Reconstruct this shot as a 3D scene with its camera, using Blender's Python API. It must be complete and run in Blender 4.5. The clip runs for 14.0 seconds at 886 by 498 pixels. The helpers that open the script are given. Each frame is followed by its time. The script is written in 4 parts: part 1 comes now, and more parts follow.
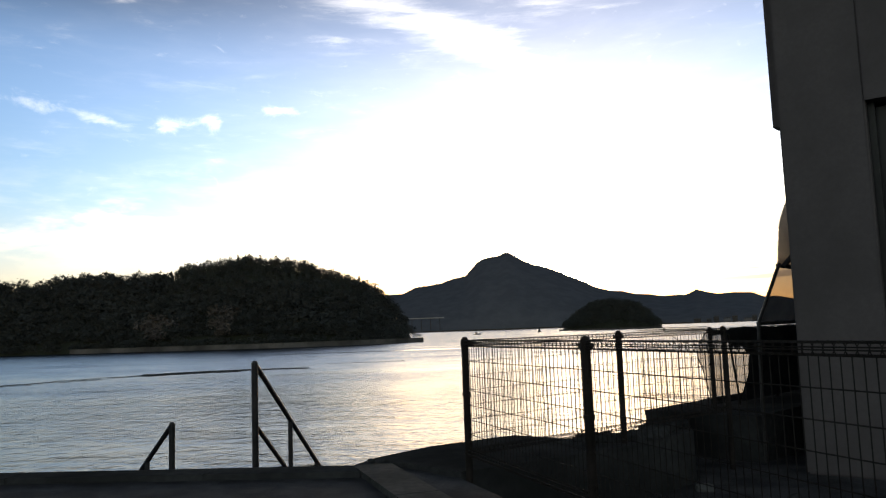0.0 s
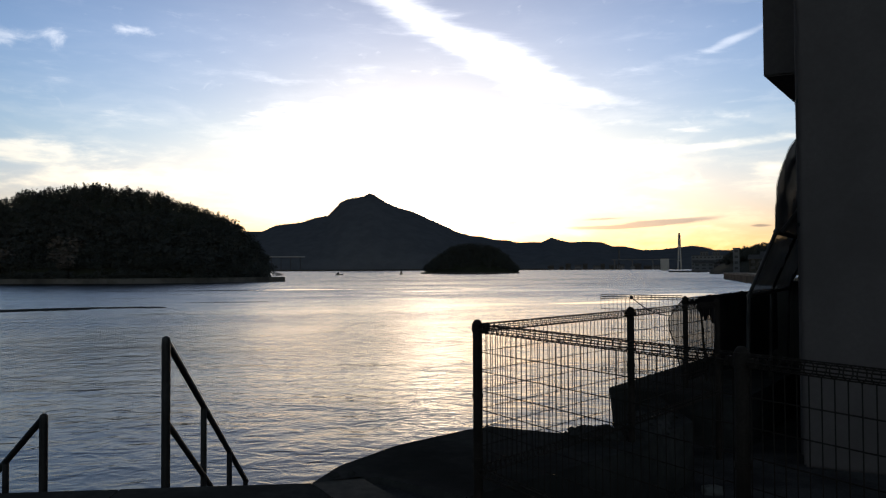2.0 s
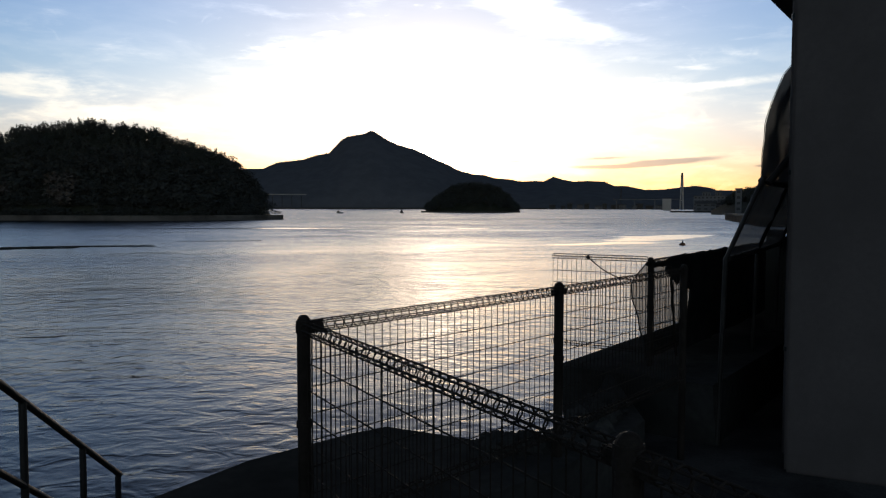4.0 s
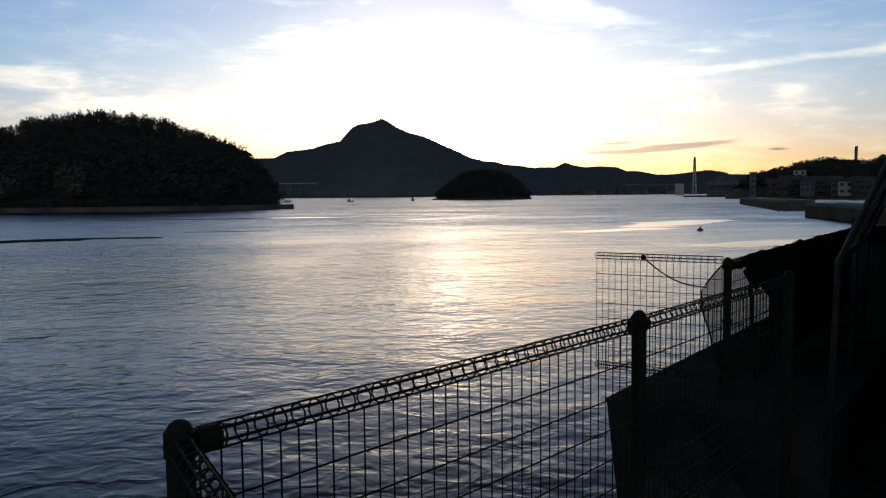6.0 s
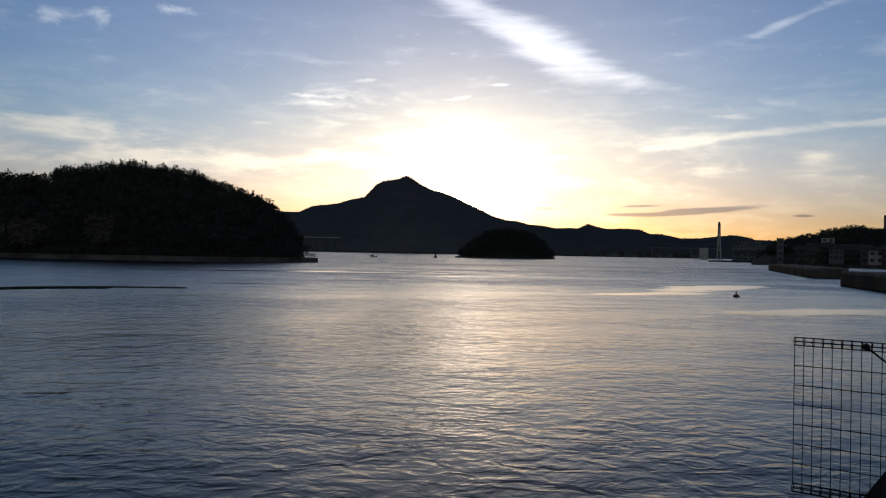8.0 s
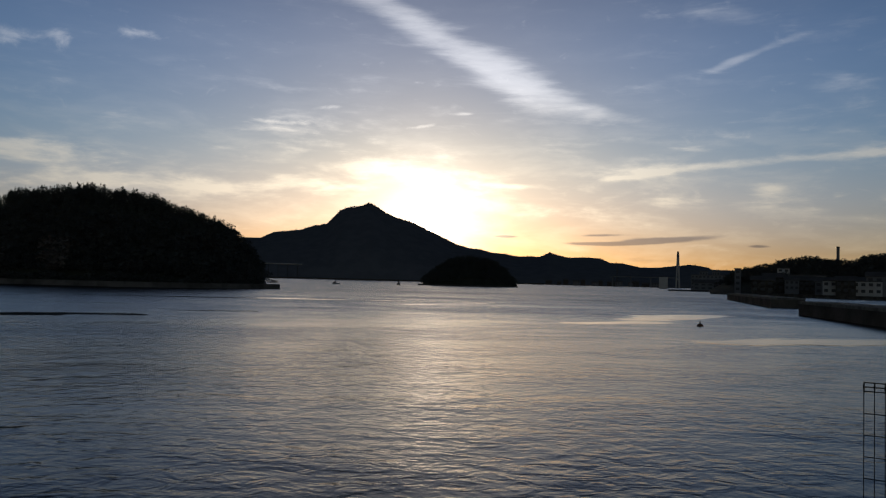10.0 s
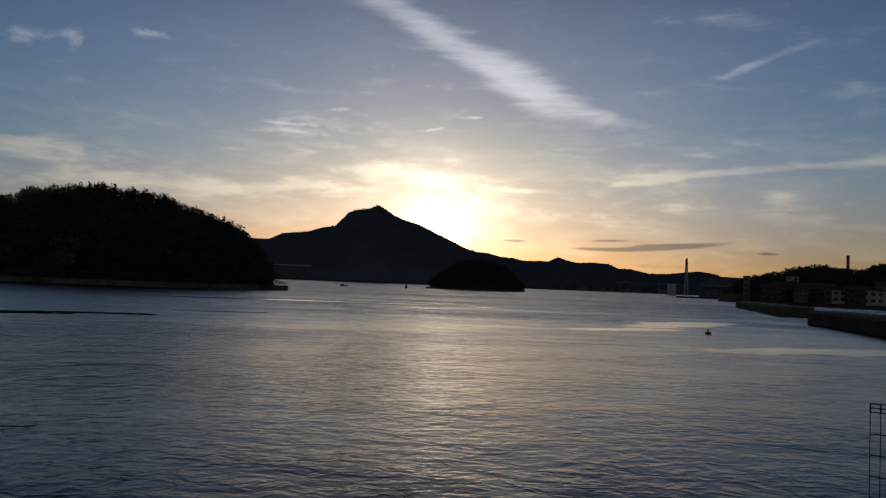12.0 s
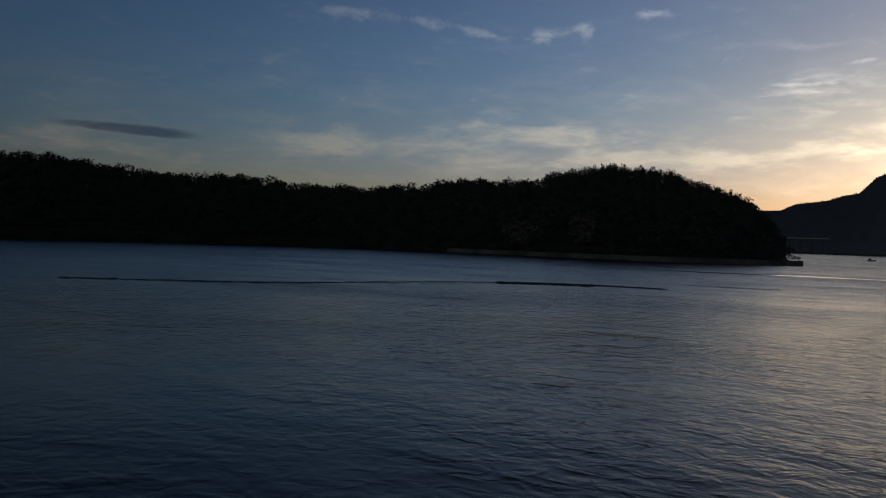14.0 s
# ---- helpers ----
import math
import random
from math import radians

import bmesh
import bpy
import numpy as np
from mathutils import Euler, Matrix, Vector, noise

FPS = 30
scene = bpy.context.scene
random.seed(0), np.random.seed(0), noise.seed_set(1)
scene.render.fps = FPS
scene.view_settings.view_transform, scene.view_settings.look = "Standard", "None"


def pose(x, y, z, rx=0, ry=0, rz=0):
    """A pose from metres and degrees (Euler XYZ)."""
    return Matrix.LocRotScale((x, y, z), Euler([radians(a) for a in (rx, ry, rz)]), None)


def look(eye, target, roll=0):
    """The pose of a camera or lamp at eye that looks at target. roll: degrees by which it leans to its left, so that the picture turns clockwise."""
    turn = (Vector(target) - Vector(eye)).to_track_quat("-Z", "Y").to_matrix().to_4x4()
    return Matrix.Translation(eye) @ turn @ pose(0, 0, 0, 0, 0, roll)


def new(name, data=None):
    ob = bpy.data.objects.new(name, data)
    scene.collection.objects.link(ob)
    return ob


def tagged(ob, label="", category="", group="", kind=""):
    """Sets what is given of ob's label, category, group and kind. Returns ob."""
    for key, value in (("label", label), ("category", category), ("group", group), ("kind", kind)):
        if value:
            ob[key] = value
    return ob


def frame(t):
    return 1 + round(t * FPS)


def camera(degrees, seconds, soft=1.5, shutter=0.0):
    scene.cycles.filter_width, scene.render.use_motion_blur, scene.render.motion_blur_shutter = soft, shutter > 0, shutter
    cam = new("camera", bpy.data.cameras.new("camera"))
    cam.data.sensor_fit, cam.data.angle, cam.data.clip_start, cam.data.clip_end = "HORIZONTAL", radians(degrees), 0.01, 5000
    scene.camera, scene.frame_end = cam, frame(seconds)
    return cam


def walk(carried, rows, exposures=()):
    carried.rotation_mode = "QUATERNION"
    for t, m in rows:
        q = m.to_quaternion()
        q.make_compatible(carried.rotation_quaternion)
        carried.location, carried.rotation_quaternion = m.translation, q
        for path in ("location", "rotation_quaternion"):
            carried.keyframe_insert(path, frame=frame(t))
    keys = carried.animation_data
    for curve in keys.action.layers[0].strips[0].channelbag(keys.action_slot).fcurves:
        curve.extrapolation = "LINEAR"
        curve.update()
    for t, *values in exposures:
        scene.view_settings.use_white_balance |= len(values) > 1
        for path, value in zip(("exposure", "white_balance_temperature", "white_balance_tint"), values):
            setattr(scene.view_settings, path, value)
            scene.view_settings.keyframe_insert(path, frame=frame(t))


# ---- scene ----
cam = camera(59.6, 14.0, soft=1.2)
PATH = [
    (0, (0.373, -6.54, 1.168), (0.213, -4.557, 1.377), -2.0),
    (0.5, (0.029, -6.256, 1.35), (-0.165, -4.267, 1.438), 0.4),
    (1, (-0.242, -5.862, 1.38), (-0.334, -3.866, 1.454), -0.4),
    (1.5, (-0.513, -5.409, 1.386), (-0.38, -3.415, 1.458), -0.1),
    (2, (-0.677, -4.846, 1.427), (-0.487, -2.855, 1.478), -0.3),
    (2.5, (-0.621, -4.457, 1.578), (-0.304, -2.483, 1.58), 0.0),
    (5, (0.688, -2.527, 1.57), (0.801, -0.535, 1.428), -0.0),
    (5.5, (0.589, -2.07, 1.577), (0.78, -0.085, 1.427), -0.4),
    (6, (0.438, -1.656, 1.579), (0.593, 0.333, 1.439), -0.6),
    (6.5, (0.229, -1.255, 1.605), (0.371, 0.737, 1.503), -0.7),
    (7, (0.105, -0.783, 1.61), (0.22, 1.214, 1.607), -0.5),
    (7.5, (-0.062, -0.399, 1.593), (0.032, 1.599, 1.604), 0.3),
    (8, (-0.224, -0.114, 1.581), (-0.124, 1.884, 1.589), 1.0),
    (8.5, (-0.386, 0.108, 1.611), (-0.226, 2.102, 1.635), 1.3),
    (11, (-0.626, 0.44, 1.609), (-0.429, 2.428, 1.704), 1.4),
    (11.5, (-0.631, 0.382, 1.654), (-0.445, 2.371, 1.748), 1.7),
    (12, (-0.69, 0.278, 1.691), (-0.516, 2.268, 1.78), 2.2),
    (12.5, (-0.75, 0.158, 1.734), (-0.743, 2.156, 1.822), 2.2),
    (13, (-0.815, 0.073, 1.775), (-1.334, 2.002, 1.868), 2.5),
    (13.5, (-0.809, 0.007, 1.802), (-1.725, 1.784, 1.867), 1.9),
    (14, (-0.786, -0.033, 1.799), (-1.821, 1.678, 1.777), 1.8),
]
walk(cam, [(t, look(eye, target, roll)) for t, eye, target, roll in PATH],
     exposures=[(0.0, 2.5, 7700, 10), (0.5, 2.08, 7450, 10), (1.5, 1.7, 7000, 10), (2.5, 1.48, 6850, 10), (5.0, 1.55, 6600, 10), (6.5, 1.36, 6600, 10), (7.5, 1.05, 6550, 10),
                (8.5, 0.78, 6500, 10), (11.0, 0.19, 6550, 10), (12.4, 0.07, 6550, 10), (13.2, 0.11, 6550, 10), (14.0, 0.22, 6700, 10)])

# ---- sky, low sun behind the mountain ----
SUN_AZ, SUN_EL, GLOW_EL = 4.4, 2.4, 4.0
WATER_Z = -2.6


class Nodes:
    """Short names for building node trees."""

    def __init__(self, tree):
        self.tree = tree
        tree.nodes.clear()

    def add(self, kind, **sockets):
        node = self.tree.nodes.new(kind)
        for key, value in sockets.items():
            self.set(node.inputs[key.replace("_", " ")], value)
        return node

    def set(self, socket, value):
        if isinstance(value, bpy.types.NodeSocket):
            self.tree.links.new(value, socket)
        else:
            socket.default_value = value

    def math(self, operation, *values):
        node = self.tree.nodes.new("ShaderNodeMath")
        node.operation = operation
        for socket, value in zip(node.inputs, values):
            self.set(socket, value)
        return node.outputs[0]

    def mix(self, factor, a, b, blend="MIX"):
        node = self.tree.nodes.new("ShaderNodeMix")
        node.data_type, node.blend_type, node.clamp_factor = "RGBA", blend, True
        self.set(node.inputs[0], factor)
        self.set(node.inputs[6], a)
        self.set(node.inputs[7], b)
        return node.outputs[2]

    def noise(self, vector, scale, detail=4.0, rough=0.55, distortion=0.0):
        node = self.add("ShaderNodeTexNoise", Vector=vector, Scale=scale, Detail=detail, Roughness=rough, Distortion=distortion)
        return node.outputs["Fac"]

    def ramp(self, value, low, high, to_low=0.0, to_high=1.0):
        node = self.add("ShaderNodeMapRange", Value=value)
        node.interpolation_type = "SMOOTHSTEP"
        for key, number in (("From Min", low), ("From Max", high), ("To Min", to_low), ("To Max", to_high)):
            self.set(node.inputs[key], number)
        return node.outputs[0]

    def mapping(self, vector, scale=(1, 1, 1), turn=0.0):
        return self.add("ShaderNodeMapping", Vector=vector, Scale=scale, Rotation=(0, 0, radians(turn))).outputs[0]


def make_world():
    world = bpy.data.worlds.new("evening_sky")
    scene.world = world
    world.use_nodes = True
    n = Nodes(world.node_tree)
    sky = n.add("ShaderNodeTexSky")
    sky.sky_type, sky.sun_disc = "NISHITA", False
    sky.sun_elevation, sky.sun_rotation = radians(SUN_EL), radians(SUN_AZ)
    sky.air_density, sky.dust_density, sky.ozone_density = 1.0, 0.6, 2.0
    way = n.add("ShaderNodeTexCoord").outputs["Generated"]
    split = n.add("ShaderNodeSeparateXYZ", Vector=way)
    az = n.math("MULTIPLY", n.math("ARCTAN2", split.outputs[0], split.outputs[1]), 57.2958)
    el = n.math("MULTIPLY", n.math("ARCSINE", split.outputs[2]), 57.2958)
    flat = n.add("ShaderNodeCombineXYZ", X=az, Y=el, Z=0.0).outputs[0]

    def patch(a0, e0, wide, tall, turn=0.0):
        """A soft oval in the sky: 1 in its middle, 0 outside."""
        c, s = math.cos(radians(turn)), math.sin(radians(turn))
        da, de = n.math("SUBTRACT", az, a0), n.math("SUBTRACT", el, e0)
        u = n.math("ADD", n.math("MULTIPLY", da, c / wide), n.math("MULTIPLY", de, s / wide))
        v = n.math("ADD", n.math("MULTIPLY", da, -s / tall), n.math("MULTIPLY", de, c / tall))
        r = n.math("ADD", n.math("MULTIPLY", u, u), n.math("MULTIPLY", v, v))
        return n.math("EXPONENT", n.math("MULTIPLY", r, -1.0))

    def total(items):
        value = items[0]
        for item in items[1:]:
            value = n.math("ADD", value, item)
        return value

    # angle from the sun, for the aureole
    sun = Vector((math.sin(radians(SUN_AZ)) * math.cos(radians(GLOW_EL)), math.cos(radians(SUN_AZ)) * math.cos(radians(GLOW_EL)), math.sin(radians(GLOW_EL))))
    dot = n.add("ShaderNodeVectorMath")
    dot.operation = "DOT_PRODUCT"
    n.set(dot.inputs[0], way)
    n.set(dot.inputs[1], sun)
    angle = n.math("MULTIPLY", n.math("ARCCOSINE", n.math("MINIMUM", dot.outputs["Value"], 1.0)), 57.2958)
    near = n.math("EXPONENT", n.math("MULTIPLY", angle, -1 / 1.7))
    wide = n.math("EXPONENT", n.math("MULTIPLY", angle, -1 / 11.0))
    broad = n.math("EXPONENT", n.math("MULTIPLY", angle, -1 / 32.0))

    # cirrus streak, puffs, low bands
    wisps = n.noise(n.mapping(flat, (0.09, 0.55, 1), 27), 1.0, 8.0, 0.60, 0.35)
    fine = n.noise(n.mapping(flat, (0.20, 0.85, 1), 6), 1.0, 8.0, 0.60, 0.3)
    low = n.noise(n.mapping(flat, (0.13, 0.48, 1), -3), 1.2, 8.0, 0.60, 0.25)
    puff = n.noise(n.mapping(flat, (0.50, 1.0, 1), 0), 1.0, 7.0, 0.62, 0.5)

    def torn(shape, texture, ragged, lowest, highest):
        """A cloud whose outline and body the texture tears."""
        return n.ramp(n.math("ADD", shape, n.math("MULTIPLY", n.math("SUBTRACT", texture, 0.5), ragged)), lowest, highest)

    def lighter(share, *oval):
        return n.math("MULTIPLY", patch(*oval), share)

    streak = total([lighter(0.75, -8.0, 22.8, 8.0, 1.7, -18), lighter(0.6, 2.0, 24.0, 7.0, 1.8, -10), patch(-0.7, 20.3, 4.6, 1.2, -26), patch(4.5, 17.7, 3.8, 1.1, -32), patch(9.3, 15.5, 3.8, 1.5, -31),
                    lighter(0.9, 12.4, 13.9, 4.0, 1.6, -26), lighter(0.5, 16.3, 12.6, 3.4, 0.6, -16), lighter(0.5, 20.5, 11.5, 4.5, 0.6, -10)])
    strands = n.math("ADD", n.math("MULTIPLY", wisps, 0.6), n.math("MULTIPLY", n.noise(n.mapping(flat, (0.16, 1.3, 1), 24), 1.0, 9.0, 0.66, 0.5), 0.4))
    streak = torn(streak, strands, 3.4, 0.22, 1.75)
    side = total([patch(25.6, 15.3, 1.7, 0.38, 20), lighter(0.8, 28.7, 16.3, 2.8, 0.30, 17), lighter(0.85, 25.2, 18.6, 4.6, 0.8, -9), lighter(0.8, 33.2, 13.4, 3.2, 0.8, 2), lighter(0.45, 22.3, 11.3, 3.0, 0.4, -8)])
    side = torn(side, fine, 2.2, 0.30, 1.4)
    tufts = total([patch(-24.0, 14.95, 1.5, 0.6, 6), patch(-21.3, 15.1, 0.6, 0.75, 50), lighter(0.8, -16.8, 16.2, 1.7, 0.4, -6),
                   lighter(0.85, -28.4, 14.9, 1.9, 0.4, -16), lighter(0.75, -33.0, 15.6, 3.0, 0.5, -9), lighter(0.9, -39.0, 16.15, 3.0, 0.5, -2),
                   lighter(0.8, 7.0, 12.25, 0.9, 0.13), lighter(0.8, 3.9, 11.3, 1.3, 0.14, 10), lighter(0.95, -6.6, 11.1, 2.9, 0.2, -1), lighter(0.5, 3.3, 14.4, 0.6, 0.14), lighter(0.6, -3.0, 12.4, 1.2, 0.15, 8)])
    tufts = torn(tufts, puff, 2.6, 0.25, 1.4)
    band = total([patch(-23, 7.6, 7, 1.2, -3), lighter(0.9, -36, 6.8, 9, 1.1, 0), lighter(0.85, -60, 5.6, 12, 0.9), lighter(0.85, -20, 6.0, 5, 0.6, 4),
                  lighter(0.95, 25.5, 8.5, 6.5, 0.42, 3), lighter(0.8, 19.0, 7.75, 3.0, 0.28, 6), lighter(0.7, 23.6, 9.6, 2.2, 0.28, -6), lighter(0.75, 28.5, 6.6, 1.1, 0.7), lighter(0.75, 34.0, 8.9, 5.0, 0.4, 2),
                  lighter(0.7, -3, 9.8, 7, 1.4, -10), lighter(0.6, 15, 6.0, 10, 1.3, 0), lighter(0.75, -9, 6.4, 9, 1.0, 3), lighter(0.7, 3, 7.8, 6, 1.0, 0), lighter(0.9, 11.0, 7.05, 2.4, 0.22, -2), lighter(0.6, 36, 6.0, 4, 0.5, -4)])
    band = torn(band, n.math("ADD", n.math("MULTIPLY", low, 0.65), n.math("MULTIPLY", fine, 0.35)), 3.9, 0.25, 1.45)
    threads = n.math("MULTIPLY", n.math("MULTIPLY", n.ramp(fine, 0.50, 0.72), n.ramp(wisps, 0.40, 0.62)), n.ramp(el, 9.0, 17.0, 0.35, 0.08))
    veil = n.math("ADD", n.math("MULTIPLY", n.ramp(low, 0.42, 0.66), n.ramp(el, 5.0, 15.0, 0.26, 0.03)), threads)
    haze = lighter(HAZE, 6.0, 5.0, 45.0, 4.2)
    cloud = n.math("MINIMUM", total([n.math("MULTIPLY", streak, 0.88), n.math("MULTIPLY", side, 0.55), n.math("MULTIPLY", tufts, 0.75), n.math("MULTIPLY", band, 0.85), veil, haze]), 1.0)
    # thin grey bars of cloud over the horizon
    bars = total([patch(21.4, 3.22, 3.8, 0.27, 4), lighter(0.8, 16.6, 2.93, 2.6, 0.14), lighter(0.75, 17.2, 3.55, 2.0, 0.13, 2), lighter(0.8, 27.8, 2.85, 1.0, 0.15),
                  lighter(0.4, 21.0, 1.8, 3.2, 0.35), lighter(0.9, -53.0, 6.9, 5.0, 0.42, -2), lighter(0.75, 10.3, 3.35, 1.0, 0.1)])
    bars = n.math("MULTIPLY", torn(bars, fine, 1.1, 0.28, 0.70), 0.95)

    # unseen sky behind the view is boosted, as added fill for surfaces facing it
    away = n.math("ADD", n.ramp(angle, 18.0, 75.0, 1.0, 0.62), n.ramp(angle, 85.0, 140.0, 0.0, 1.8))
    low_tint = n.mix(n.ramp(angle, 22.0, 48.0), (0.53, 0.578, 1.13, 1), (0.63, 0.675, 1.12, 1))
    tint = n.mix(n.ramp(el, 2.0, 10.5), low_tint, (0.56, 0.76, 1.16, 1))
    tint = n.mix(n.ramp(el, 15.0, 34.0), tint, (0.22, 0.24, 0.275, 1))
    # warm tint of that added fill
    tint = n.mix(n.ramp(angle, 80.0, 120.0), tint, (0.66, 0.51, 0.45, 1))
    # the sky overhead, mostly out of view, is darkened away from the sunset to dim the side water
    turn = n.math("ABSOLUTE", n.math("SUBTRACT", az, SUN_AZ))
    overhead_dark = n.math("MULTIPLY", n.math("MULTIPLY", n.ramp(turn, 5.0, 36.0), n.ramp(turn, 75.0, 110.0, 1.0, 0.0)), n.ramp(el, 19.0, 28.5, 0.0, 0.90))
    tint = n.mix(overhead_dark, tint, (0.0, 0.0, 0.0, 1))
    base = n.mix(1.0, sky.outputs[0], tint, "MULTIPLY")
    grade = n.math("MULTIPLY", away, SKY_GAIN)
    base = n.mix(1.0, base, n.add("ShaderNodeCombineColor", Red=grade, Green=grade, Blue=grade).outputs[0], "MULTIPLY")
    lit = n.mix(n.ramp(el, 7.0, 15.0), (1.0, 0.845, 0.605, 1), (0.86, 0.86, 0.88, 1))
    power = n.math("ADD", n.math("MULTIPLY", broad, CLOUD_GAIN), n.math("MULTIPLY", wide, CLOUD_GAIN))
    lit = n.mix(1.0, lit, n.add("ShaderNodeCombineColor", Red=power, Green=power, Blue=power).outputs[0], "MULTIPLY")
    base = n.mix(cloud, base, n.mix(1.0, n.mix(1.0, base, (0.7, 0.7, 0.7, 1), "MULTIPLY"), lit, "ADD"))
    base = n.mix(bars, base, n.mix(1.0, base, (0.42, 0.45, 0.55, 1), "MULTIPLY"))
    halo = n.add("ShaderNodeCombineColor", Red=n.math("ADD", n.math("MULTIPLY", near, HALO), n.math("MULTIPLY", wide, 0.16)),
                 Green=n.math("ADD", n.math("MULTIPLY", near, HALO * 0.83), n.math("MULTIPLY", wide, 0.124)),
                 Blue=n.math("ADD", n.math("MULTIPLY", near, HALO * 0.68), n.math("MULTIPLY", wide, 0.103))).outputs[0]
    base = n.mix(1.0, base, halo, "ADD")
    back = n.add("ShaderNodeBackground", Color=base, Strength=1.0)
    n.set(n.add("ShaderNodeOutputWorld").inputs[0], back.outputs[0])


SKY_GAIN, CLOUD_GAIN, HALO, HAZE = 0.104, 0.48, 2.2, 0.28
make_world()
sun_lamp = new("sun", bpy.data.lights.new("sun", "SUN"))
sun_lamp.data.energy, sun_lamp.data.angle, sun_lamp.data.color = 2.0, radians(0.53), (1.0, 0.72, 0.42)
sun_lamp.matrix_world = look((0, 0, 60), (-math.sin(radians(SUN_AZ)) * 100, -math.cos(radians(SUN_AZ)) * 100, 60 - 100 * math.tan(radians(SUN_EL))))


# ---- materials ----
def material(name, color, rough=0.8, metal=0.0, vary=0.35, grain=8.0, bump=0.3, depth=0.01, second=None, island=False, spec=0.5):
    """A surface with blotches and grain at real size, and a fine relief."""
    mat = bpy.data.materials.new(name)
    mat.use_nodes = True
    n = Nodes(mat.node_tree)
    at = n.add("ShaderNodeTexCoord").outputs["Object"]
    blotch = n.noise(at, grain * 0.12, 5.0, 0.6)
    fine = n.noise(at, grain * 3.0, 5.0, 0.65)
    dark = tuple(c * (1 - vary) for c in color)
    other = second or tuple(min(1, c * (1 + vary * 0.6)) for c in color)
    col = n.mix(n.ramp(blotch, 0.35, 0.65), (*dark, 1), (*other, 1))
    col = n.mix(n.ramp(fine, 0.3, 0.7, 0.0, 0.45), col, (*dark, 1))
    if island:
        geo = n.add("ShaderNodeNewGeometry").outputs["Random Per Island"]
        col = n.mix(n.ramp(geo, 0.0, 1.0, 0.0, 0.6), col, (*other, 1))
    relief = n.math("ADD", n.math("MULTIPLY", blotch, 0.6), n.math("MULTIPLY", fine, 0.4))
    nor = n.add("ShaderNodeBump", Strength=bump, Distance=depth, Height=relief).outputs[0]
    shade = n.add("ShaderNodeBsdfPrincipled", Base_Color=col, Roughness=n.ramp(fine, 0.2, 0.8, max(0.05, rough - 0.12), min(1, rough + 0.1)), Metallic=metal, Normal=nor)
    shade.inputs["Specular IOR Level"].default_value = spec
    n.set(n.add("ShaderNodeOutputMaterial").inputs[0], shade.outputs[0])
    return mat


